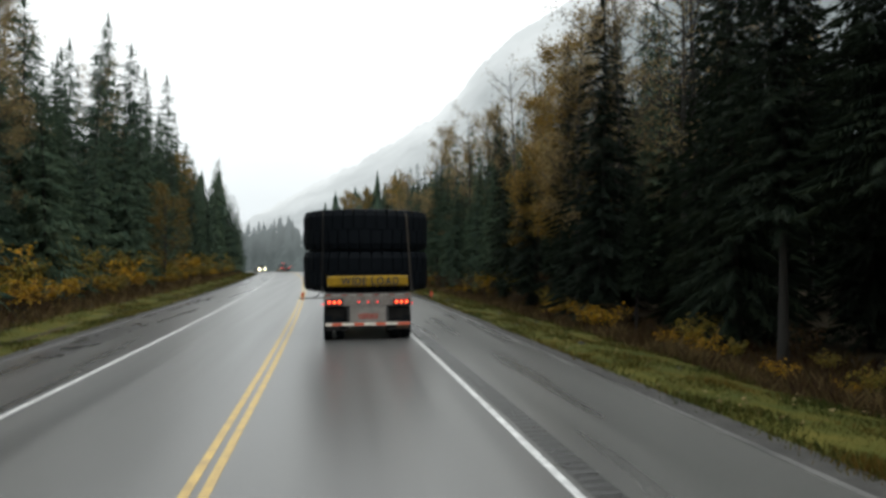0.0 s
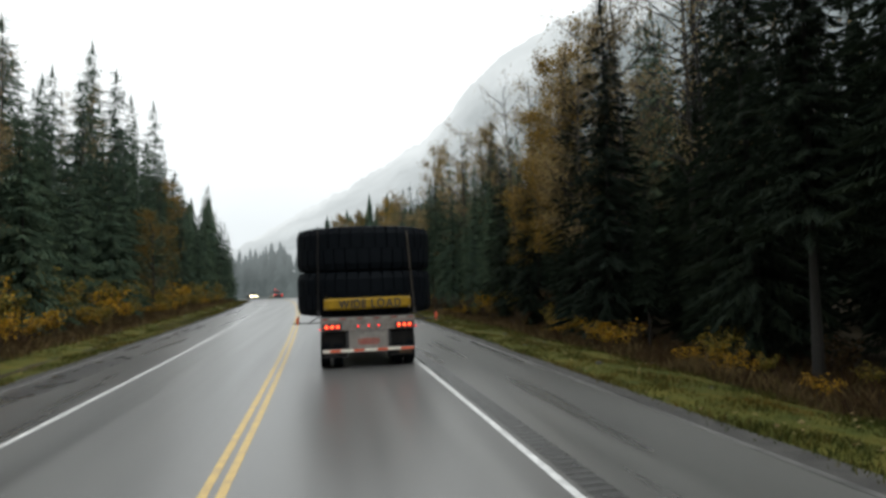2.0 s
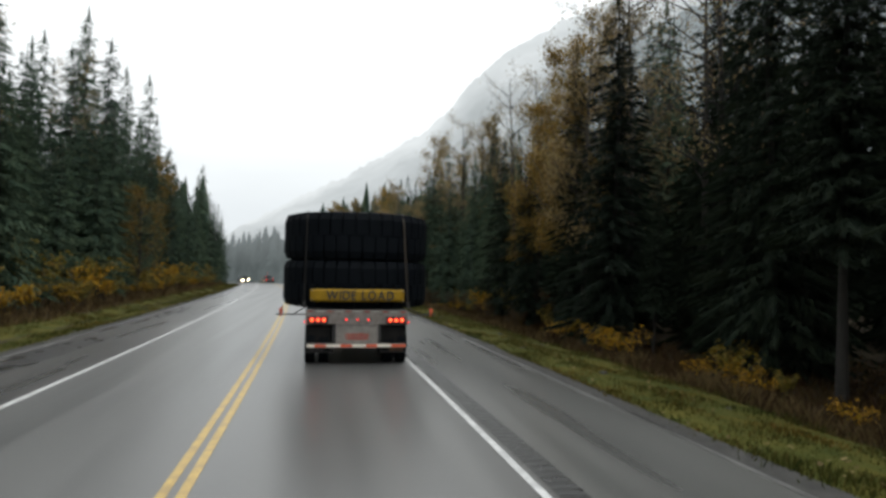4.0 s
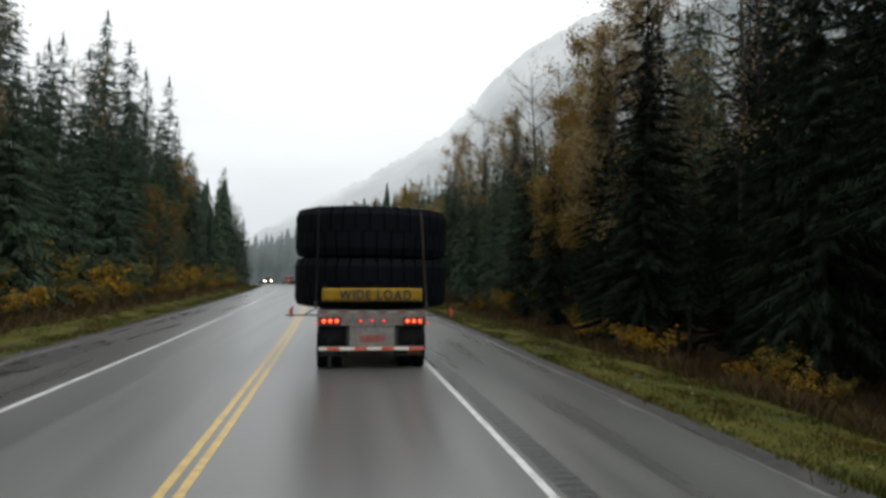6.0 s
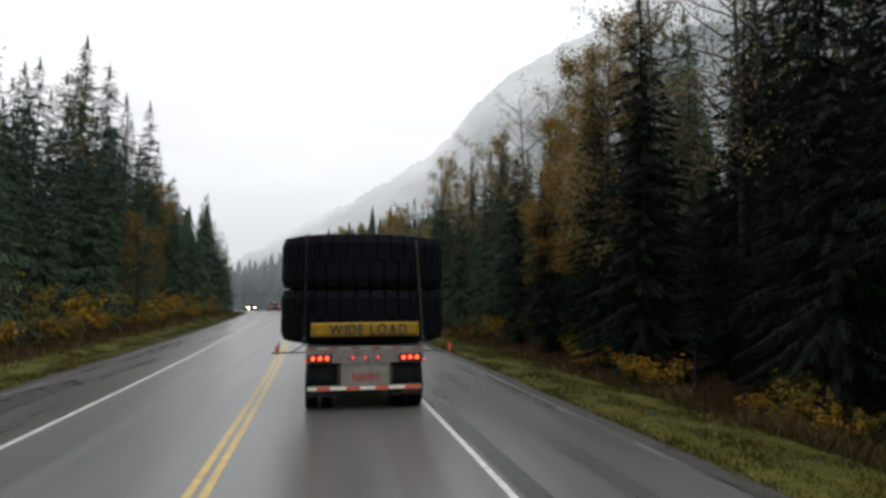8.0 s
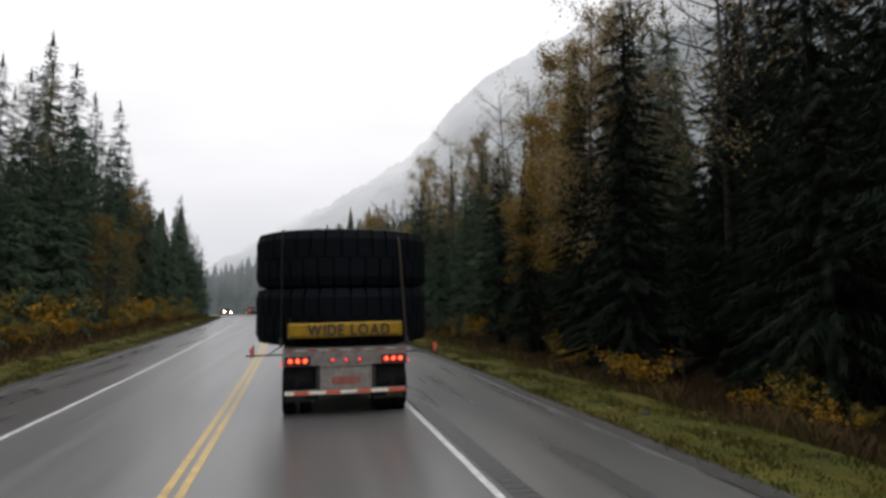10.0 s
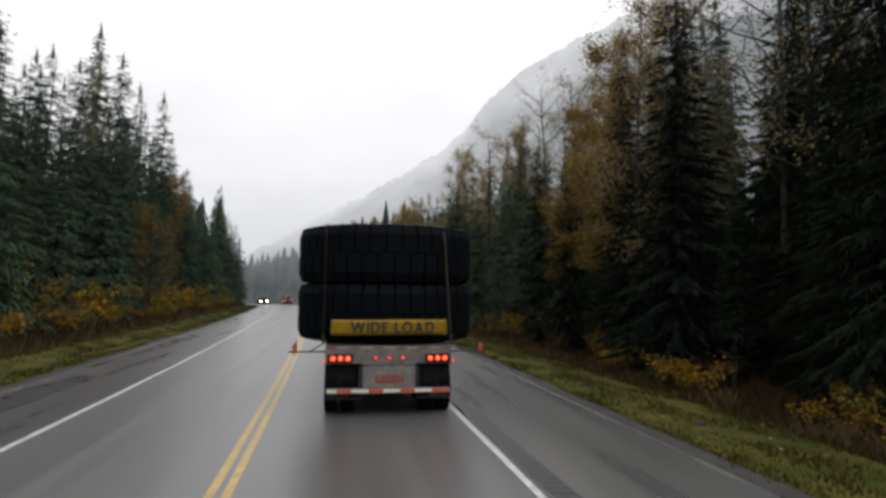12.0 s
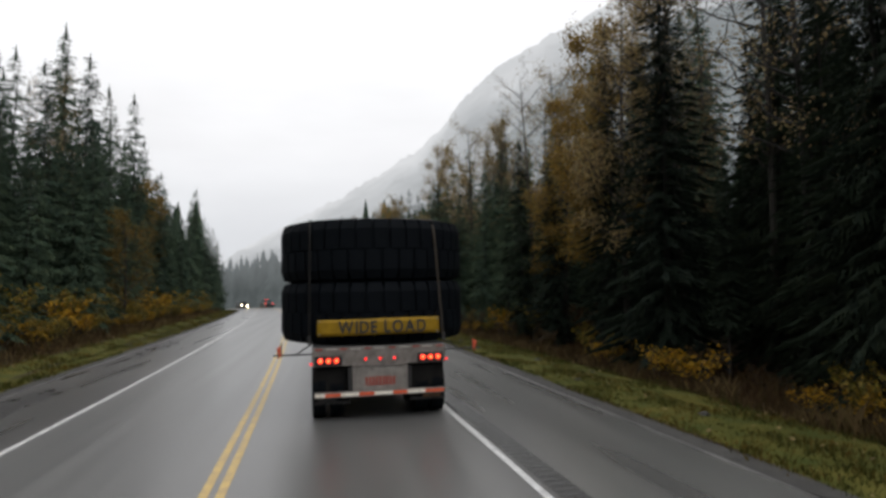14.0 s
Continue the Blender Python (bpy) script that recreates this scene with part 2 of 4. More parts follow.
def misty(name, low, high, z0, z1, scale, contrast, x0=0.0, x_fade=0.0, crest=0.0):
    """Dimly glowing far hillside: cloud haze painted into its emission, paler with height."""
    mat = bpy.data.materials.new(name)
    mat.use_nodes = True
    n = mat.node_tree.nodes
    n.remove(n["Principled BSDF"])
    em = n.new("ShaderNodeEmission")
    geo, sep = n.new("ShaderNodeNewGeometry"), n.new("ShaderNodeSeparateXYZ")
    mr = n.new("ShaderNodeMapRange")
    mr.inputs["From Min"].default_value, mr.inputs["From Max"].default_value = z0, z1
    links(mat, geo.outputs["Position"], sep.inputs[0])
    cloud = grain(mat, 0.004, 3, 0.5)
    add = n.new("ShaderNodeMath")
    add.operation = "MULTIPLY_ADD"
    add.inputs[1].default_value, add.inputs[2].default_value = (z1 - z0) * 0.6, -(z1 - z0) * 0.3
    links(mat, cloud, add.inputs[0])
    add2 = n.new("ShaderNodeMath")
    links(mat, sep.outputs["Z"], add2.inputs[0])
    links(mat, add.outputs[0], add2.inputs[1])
    wide = n.new("ShaderNodeMath")           # painted mist pales the colour down the valley, away from x0
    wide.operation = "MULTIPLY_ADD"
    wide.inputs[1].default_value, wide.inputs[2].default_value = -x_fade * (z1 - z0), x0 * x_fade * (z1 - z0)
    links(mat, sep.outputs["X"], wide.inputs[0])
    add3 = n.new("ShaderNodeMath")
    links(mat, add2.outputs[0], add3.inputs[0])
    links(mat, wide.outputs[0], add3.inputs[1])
    deep = n.new("ShaderNodeMapRange")       # painted low cloud: the colour pales towards the far crest
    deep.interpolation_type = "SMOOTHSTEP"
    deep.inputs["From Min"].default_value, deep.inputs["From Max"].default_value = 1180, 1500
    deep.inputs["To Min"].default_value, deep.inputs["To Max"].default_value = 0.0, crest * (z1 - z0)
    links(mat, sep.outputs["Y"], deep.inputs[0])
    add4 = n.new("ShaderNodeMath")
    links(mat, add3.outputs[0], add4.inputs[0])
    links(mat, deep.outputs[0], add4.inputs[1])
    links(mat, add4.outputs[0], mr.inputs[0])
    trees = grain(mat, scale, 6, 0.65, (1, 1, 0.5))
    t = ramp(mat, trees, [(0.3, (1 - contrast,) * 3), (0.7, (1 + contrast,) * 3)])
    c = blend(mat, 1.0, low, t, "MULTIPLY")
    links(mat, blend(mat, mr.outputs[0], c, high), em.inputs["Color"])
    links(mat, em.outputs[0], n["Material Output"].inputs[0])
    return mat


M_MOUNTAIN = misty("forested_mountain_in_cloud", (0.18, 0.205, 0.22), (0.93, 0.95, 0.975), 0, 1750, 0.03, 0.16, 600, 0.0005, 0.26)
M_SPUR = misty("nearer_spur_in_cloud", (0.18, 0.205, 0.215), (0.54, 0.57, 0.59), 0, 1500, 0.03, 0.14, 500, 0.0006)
# far woods and hill glow too, mist painted into their colour
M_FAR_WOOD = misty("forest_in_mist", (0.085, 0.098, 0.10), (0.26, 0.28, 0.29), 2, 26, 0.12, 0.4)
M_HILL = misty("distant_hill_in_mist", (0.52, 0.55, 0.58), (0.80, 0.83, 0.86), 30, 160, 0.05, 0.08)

# ------------------------------------------------------------------ mesh helpers


def mesh_from(name, verts, faces, mat, smooth=False):
    me = bpy.data.meshes.new(name)
    me.from_pydata([tuple(v) for v in verts], [], faces)
    me.materials.append(mat)
    if smooth:
        me.polygons.foreach_set("use_smooth", [True] * len(me.polygons))
    me.update()
    return me


def part_mesh(name, me, parent=None, label="", at=None):
    ob = new(name, me)
    if parent:
        ob.parent = parent
    if at is not None:
        ob.matrix_basis = at
    return tagged(ob, label)


def part(name, bm, mat, parent=None, label="", smooth=False, at=None):
    me = bpy.data.meshes.new(name)
    bm.to_mesh(me)
    bm.free()
    me.materials.append(mat)
    if smooth:
        me.polygons.foreach_set("use_smooth", [True] * len(me.polygons))
    return part_mesh(name, me, parent, label, at)


def box(size, at=(0, 0, 0), edge=0.0, bm=None, turn=None):
    bm = bm or bmesh.new()
    m = Matrix.Translation(at) @ (turn or Matrix.Identity(4)) @ Matrix.Diagonal((*size, 1))
    made = bmesh.ops.create_cube(bm, size=1.0, matrix=m)["verts"]
    if edge:
        es = list({x for v in made for x in v.link_edges})
        bmesh.ops.bevel(bm, geom=es, offset=edge, segments=2, affect="EDGES", profile=0.6)
    return bm


def rod(radius, length, at, axis="Z", sides=12, bm=None, top=None):
    bm = bm or bmesh.new()
    turn = {"Z": Matrix.Identity(4), "X": Matrix.Rotation(math.pi / 2, 4, "Y"), "Y": Matrix.Rotation(math.pi / 2, 4, "X")}[axis]
    bmesh.ops.create_cone(bm, cap_ends=True, segments=sides, radius1=radius, radius2=radius if top is None else top,
                          depth=length, matrix=Matrix.Translation(at) @ turn)
    return bm


def lathe(profile, steps, bm=None):
    """Turns (radius, height) pairs round the z axis."""
    verts, faces = [], []
    for i in range(steps):
        a = 2 * math.pi * i / steps
        verts += [(r * math.cos(a), r * math.sin(a), z) for r, z in profile]
    k = len(profile)
    for i in range(steps):
        for j in range(k - 1):
            a, b = i * k + j, ((i + 1) % steps) * k + j
            faces.append((a, b, b + 1, a + 1))
    return verts, faces


def tube(points, radii, sides, verts, faces):
    """Adds a tapering tube through points."""
    base = len(verts)
    up = Vector((0.3, 0.2, 0.93))
    for i, p in enumerate(points):
        d = (points[min(i + 1, len(points) - 1)] - points[max(i - 1, 0)]).normalized()
        a = d.cross(up if abs(d.dot(up)) < 0.95 else Vector((1, 0, 0))).normalized()
        b = d.cross(a)
        for s in range(sides):
            q = 2 * math.pi * s / sides
            verts.append(p + (a * math.cos(q) + b * math.sin(q)) * radii[i])
    for i in range(len(points) - 1):
        for s in range(sides):
            s2 = (s + 1) % sides
            faces.append((base + i * sides + s, base + i * sides + s2, base + (i + 1) * sides + s2, base + (i + 1) * sides + s))


def empty(name, m, label, category, group=""):
    ob = new(name)
    ob.empty_display_size = 0.3
    ob.matrix_basis = m
    return tagged(ob, label, category, group)


# ------------------------------------------------------------------ the lie of the land


def shift(y):
    """How far the road's line has bent sideways at y: straight, then easing off, then a bend behind the wooded bank."""
    s = y + 13.0
    if s <= 0:
        return 0.0
    if s <= 110:
        return -0.0005 * s * s
    u = min(s - 110, 110)
    return -0.0005 * 110 * 110 - 0.11 * u - 0.0032 * u * u - max(0.0, s - 220) * 0.81


def road_z(y):
    s = y - 20.0
    return 0.0 if s <= 0 else -0.00008 * s * s


X_YELLOW, X_WHITE_R, X_WHITE_L = -2.31, 1.465, -5.87
EDGE_R, EDGE_L = 4.35, -8.55


def land(x, y):
    """Height of the ground at x across and y along, past the pavement's edges."""
    q, zr = x - shift(y), road_z(y)
    rough = noise.noise(Vector((x * 0.25, y * 0.25, 3.0))) * 0.12
    if q > EDGE_R:
        d = q - EDGE_R
        dip = -0.05 - 0.5 * min(1.0, max(0.0, (d - 0.7) / 4.2)) ** 1.3
        rise = max(0.0, d - 6.0) * 0.05
        return zr + dip + rise + rough * min(1, d / 3)
    if q < EDGE_L:
        d = EDGE_L - q
        dip = -0.05 - 0.12 * min(1.0, max(0.0, d / 2.0))
        rise = 1.5 * min(1.0, max(0.0, (d - 2.0) / 7.0)) + max(0.0, d - 9) * 0.06
        return zr + dip + rise + rough * min(1, d / 3)
    return zr - 0.06


def strip(name, q0, q1, y0, y1, lift, mat, step=2.0, label="", kind="structure", category="", wobble=0.0):
    """A ribbon of paving that follows the road between two offsets, with a little thickness."""
    verts, faces = [], []
    n = int((y1 - y0) / step) + 1
    for i in range(n):
        y = y0 + (y1 - y0) * i / (n - 1)
        a = noise.noise(Vector((y * 0.7, q0, 0))) * wobble
        b = noise.noise(Vector((y * 0.7, q1, 5))) * wobble
        for q, z in ((q0 + a, lift - 0.05), (q0 + a, lift), (q1 + b, lift), (q1 + b, lift - 0.05)):
            verts.append((q + shift(y), y, road_z(y) + z))
    for i in range(n - 1):
        for k in range(3):
            a = i * 4 + k
            faces.append((a, a + 1, a + 5, a + 4))
    return tagged(new(name, mesh_from(name, verts, faces, mat)), label, category, "", kind)


# ------------------------------------------------------------------ ground, road, markings
verts, faces = [], []
ys = [-60 + 2.0 * i for i in range(141)] + [240, 270, 310, 360, 450, 600, 1000, 2500]
qs = [-2500, -900, -400, -200, -120, -80, -60] + [-48 + 1.2 * i for i in range(34)] + [-8.0, -2, 2, 4.0] + [4.5 + 1.0 * i for i in range(40)] + [60, 80, 120, 200, 400, 900, 2500]
for y in ys:
    for q in qs:
        x = q + (shift(min(y, 207)) if abs(q) < 300 else 0)
        if abs(q) < 100 and y < 207:
            z = land(x, y)
        else:
            z = road_z(min(y, 300)) + 1.0
        verts.append((x, y, z))
for i in range(len(ys) - 1):
    for j in range(len(qs) - 1):
        a = i * len(qs) + j
        faces.append((a, a + 1, a + len(qs) + 1, a + len(qs)))
tagged(new("ground", mesh_from("ground", verts, faces, M_SOIL, True)), "damp dark forest floor and ditch beside the highway", "ground", "", "structure")

strip("road", X_WHITE_L - 0.1, X_WHITE_R + 0.1, -60, 205, 0.0, M_ROAD, label="wet grey asphalt two-lane highway", category="road")
strip("pavement_shoulder_right", X_WHITE_R + 0.1, EDGE_R, -60, 205, -0.004, M_SHOULDER, label="wet patched asphalt shoulder with worn edge", category="road shoulder", wobble=0.05)
strip("pavement_shoulder_left", EDGE_L, X_WHITE_L - 0.1, -60, 205, -0.004, M_SHOULDER_LEFT, label="wet cracked asphalt shoulder with dark patches", category="road shoulder", wobble=0.05)
strip("gravel_edge_right", EDGE_R - 0.05, EDGE_R + 0.45, -60, 205, -0.022, M_GRAVEL, label="narrow strip of wet grey gravel", category="gravel", wobble=0.25)
strip("gravel_edge_left", EDGE_L - 0.45, EDGE_L + 0.05, -60, 205, -0.022, M_GRAVEL, label="narrow strip of wet grey gravel", category="gravel", wobble=0.2)
strip("edge_line_right", X_WHITE_R - 0.05, X_WHITE_R + 0.05, -60, 205, 0.005, M_WHITE_LINE, label="solid white painted edge line, worn", category="road marking", wobble=0.006)
strip("edge_line_left", X_WHITE_L - 0.05, X_WHITE_L + 0.05, -60, 205, 0.005, M_WHITE_LINE, label="solid white painted edge line, worn", category="road marking", wobble=0.006)
strip("centre_line_west", X_YELLOW - 0.175, X_YELLOW - 0.065, -60, 205, 0.005, M_YELLOW_LINE, label="solid yellow painted centre line, worn", category="road marking", wobble=0.006)
strip("centre_line_east", X_YELLOW + 0.025, X_YELLOW + 0.135, -60, 205, 0.005, M_YELLOW_LINE, label="solid yellow painted centre line, worn", category="road marking", wobble=0.006)



def turf(name, q0, q1, y0, y1, label):
    """A sheet of turf laid on the land beside the road."""
    verts, faces = [], []
    n, m = int((y1 - y0) / 1.5) + 1, 8
    for i in range(n):
        y = y0 + (y1 - y0) * i / (n - 1)
        for j in range(m):
            q = q0 + (q1 - q0) * j / (m - 1)
            q += noise.noise(Vector((q, y * 0.4, 2.0))) * 0.35 * (1 if 0 < j else 0.4)
            x = q + shift(y)
            verts.append((x, y, land(x, y) + (0.035 if 0 < j < m - 1 else -0.03)))
    for i in range(n - 1):
        for j in range(m - 1):
            a = i * m + j
            faces.append((a, a + 1, a + m + 1, a + m))
    return tagged(new(name, mesh_from(name, verts, faces, M_TURF, True)), label, "verge", "", "structure")


turf("ground_verge_right", EDGE_R + 0.40, 8.3, -40, 200, "wet yellow-green turf sloping to the ditch")
turf("ground_verge_left", -11.7, EDGE_L - 0.35, -40, 200, "wet yellow-green turf at the foot of the bank")

# milled rumble strip beside the edge line: shallow grooves in a darker band
verts, faces = [], []
for i in range(420):
    for dy, z in ((0.0, 0.002), (0.09, 0.002), (0.12, -0.003), (0.17, -0.003)):
        y = -28 + 0.2 * i + dy
        verts += [(X_WHITE_R + 0.14 + shift(y), y, road_z(y) + z), (X_WHITE_R + 0.47 + shift(y), y, road_z(y) + z)]
for i in range(len(verts) // 2 - 1):
    faces.append((2 * i, 2 * i + 1, 2 * i + 3, 2 * i + 2))
tagged(new("rumble_strip", mesh_from("rumble_strip", verts, faces, M_RUMBLE)), "milled rumble grooves along the shoulder edge", "rumble strip", "", "stuff")

# pale rim where the paving breaks off, and dark repairs on both shoulders
strip("pavement_rim_right", EDGE_R - 0.11, EDGE_R - 0.02, -60, 150, 0.002, M_RIM, label="pale worn outer rim of the asphalt shoulder", category="pavement edge", wobble=0.07)
strip("pavement_rim_left", EDGE_L + 0.02, EDGE_L + 0.11, -60, 150, 0.002, M_RIM, label="pale worn outer rim of the asphalt shoulder", category="pavement edge", wobble=0.07)


def repair(q0, q1, y0, y1, taper):
    """A thin overlay of dark asphalt with ragged long edges; taper draws its far end out to a tongue."""
    verts, faces = [], []
    n = int((y1 - y0) / 0.4) + 2
    for i in range(n):
        f = i / (n - 1)
        y = y0 + (y1 - y0) * f
        half = (q1 - q0) / 2 * (1 - taper * abs(2 * f - 1) ** 1.5)
        mid = (q0 + q1) / 2 + 0.10 * noise.noise(Vector((y * 0.35, q0, 7)))
        a, b = noise.noise(Vector((y * 0.9, q0, 1))) * 0.12, noise.noise(Vector((y * 0.9, q1, 4))) * 0.12
        for q, z in ((mid - half + a, -0.012), (mid - half + a, 0.001), (mid + half + b, 0.001), (mid + half + b, -0.012)):
            verts.append((q + shift(y), y, road_z(y) + z))
    for i in range(n - 1):
        for k in range(3):
            faces.append((i * 4 + k, i * 4 + k + 1, i * 4 + k + 5, i * 4 + k + 4))
    return tagged(new("pavement_repair", mesh_from("pavement_repair", verts, faces, M_TAR)), "dark ragged asphalt repair on the wet shoulder", "road repair", "", "structure")


for q0, q1, y0, y1, taper in ((-8.3, -7.3, -1.5, 6.5, 0.35), (-8.3, -7.4, 14, 24, 0.6), (-8.2, -7.5, 36, 54, 0.7),
                              (2.5, 3.1, 10, 19, 0.95), (2.6, 3.6, 26, 42, 0.95)):
    repair(q0, q1, y0, y1, taper)

# ------------------------------------------------------------------ mountains in cloud


def ridge(name, mat, stations, far, near, label):
    """A hillside whose crest stands at the given slopes over a range of headings."""
    verts, faces = [], []
    n, m = 420, 28
    a0, a1 = stations[0][0], stations[-1][0]
    for i in range(n):
        a = a0 + (a1 - a0) * i / (n - 1)
        for (p, u), (q, v) in zip(stations, stations[1:]):
            if p <= a <= q:
                el = u + (v - u) * (a - p) / (q - p)
                break
        for j in range(m):
            f = j / (m - 1)
            d = near + (far - near) * f
            p3 = Vector((a * 7, f * 1.6, 1.7))
            h = el * far * (f ** 1.15) * (1 + 0.16 * (1 - f) * noise.noise(p3)) + (noise.noise(p3 * 4) * 12 + noise.noise(p3 * 17) * 7 + noise.noise(p3 * 60) * 4) * f
            verts.append((a * d, d, h + 1.0))
    for i in range(n - 1):
        for j in range(m - 1):
            k = i * m + j
            faces.append((k, k + m, k + m + 1, k + 1))
    return tagged(new(name, mesh_from(name, verts, faces, mat, True)), label, "mountain", "", "structure")


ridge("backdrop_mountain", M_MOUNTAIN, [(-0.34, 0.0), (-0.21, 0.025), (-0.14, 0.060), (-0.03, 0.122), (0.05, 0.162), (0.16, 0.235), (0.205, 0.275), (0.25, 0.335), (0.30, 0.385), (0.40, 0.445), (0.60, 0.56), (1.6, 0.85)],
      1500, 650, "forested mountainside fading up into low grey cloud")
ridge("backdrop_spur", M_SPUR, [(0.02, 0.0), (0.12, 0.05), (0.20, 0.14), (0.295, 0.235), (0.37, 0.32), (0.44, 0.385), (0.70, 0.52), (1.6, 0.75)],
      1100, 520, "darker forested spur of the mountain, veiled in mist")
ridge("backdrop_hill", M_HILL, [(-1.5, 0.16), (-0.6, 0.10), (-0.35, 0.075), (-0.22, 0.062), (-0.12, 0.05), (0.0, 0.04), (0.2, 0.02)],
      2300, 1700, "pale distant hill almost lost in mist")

# ------------------------------------------------------------------ trees


def conifer_crown(name, rnd, height, spread, whorls, per, mat, bare=0.06, stations=4, twig=1.0):
    """Drooping sprays in whorls round the stem: each spray has side twigs that hang and taper."""
    verts, faces = [], []

    def tri(a, b, c, d):
        k = len(verts)
        verts.extend((a, b, c, d))
        faces.append((k, k + 1, k + 2, k + 3))

    for w in range(whorls):
        u = bare + (1 - bare) * (w / whorls) ** 0.95
        z0 = height * u
        reach = spread * min(1.0, (u / bare) * 0.6 if u < bare else 1.0) * (1 - u) ** 0.70 * rnd.uniform(0.8, 1.12) + 0.10
        turn0 = rnd.uniform(0, 6.28)
        for b in range(per):
            ang = turn0 + 6.283 * b / per + rnd.uniform(-0.35, 0.35)
            r = reach * rnd.uniform(0.5, 1.15)
            lift = rnd.uniform(-0.22, 0.10) + 0.55 * max(0, u - 0.75) * 4 * 0.4
            out = Vector((math.cos(ang), math.sin(ang), 0))
            side = Vector((-math.sin(ang), math.cos(ang), 0))
            zb = z0 + rnd.uniform(-1.3, 1.3) * height / whorls

            def along(f):
                return out * (r * f) + Vector((0, 0, zb + r * (lift * f - (0.42 - 0.3 * u) * f * f * (1.25 - 0.5 * f))))

            for s in range(stations):
                f0 = 0.12 + 0.85 * s / stations
                f1 = f0 + 0.85 / stations * 1.5
                p, q = along(f0), along(min(f1, 1.12))
                wid = (r * (0.26 * (1 - f0) + 0.06) + 0.05) * twig
                hang = Vector((rnd.uniform(-0.2, 0.2) * wid, rnd.uniform(-0.2, 0.2) * wid, -wid * rnd.uniform(0.4, 1.5 if twig < 1 else 0.9)))
                for sg in (-1, 1):
                    for fork in range(2):
                        root = p.lerp(q, 0.45 * fork)
                        tip = p.lerp(q, 0.75 + 0.4 * fork) + side * (sg * wid * rnd.uniform(0.6, 1.25)) + hang * rnd.uniform(0.5, 1.2)
                        k = len(verts)
                        verts.extend((root, root.lerp(q, 0.42 if twig == 1.0 else 0.34) + hang * 0.12, tip))
                        faces.append((k, k + 1, k + 2))
            a, c = along(0.75), along(1.12)
            tri(a - side * 0.06 * r, c + Vector((0, 0, -0.05)), a + side * 0.06 * r, a + Vector((0, 0, -0.09 * r)))
    # leader
    top = Vector((0, 0, height))
    for k in range(3):
        ang = 2.1 * k
        tri(Vector((0, 0, height * 0.95)), Vector((0.09 * math.cos(ang), 0.09 * math.sin(ang), height * 0.965)), top + Vector((0, 0, 0.35)), Vector((-0.05 * math.cos(ang), -0.05 * math.sin(ang), height * 0.97)))
    return mesh_from(name, verts, faces, mat)


def stem_mesh(name, rnd, height, radius, mat, lean=0.15, sides=7):
    verts, faces = [], []
    pts, rad = [], []
    for i in range(6):
        f = i / 5
        pts.append(Vector((math.sin(f * 3) * lean * rnd.uniform(0.3, 1), math.cos(f * 2.3) * lean - lean, height * f - 0.25)))
        rad.append(radius * (1 - 0.93 * f) + (0.25 * radius if i == 0 else 0))
    tube(pts, rad, sides, verts, faces)
    return mesh_from(name, verts, faces, mat, True)


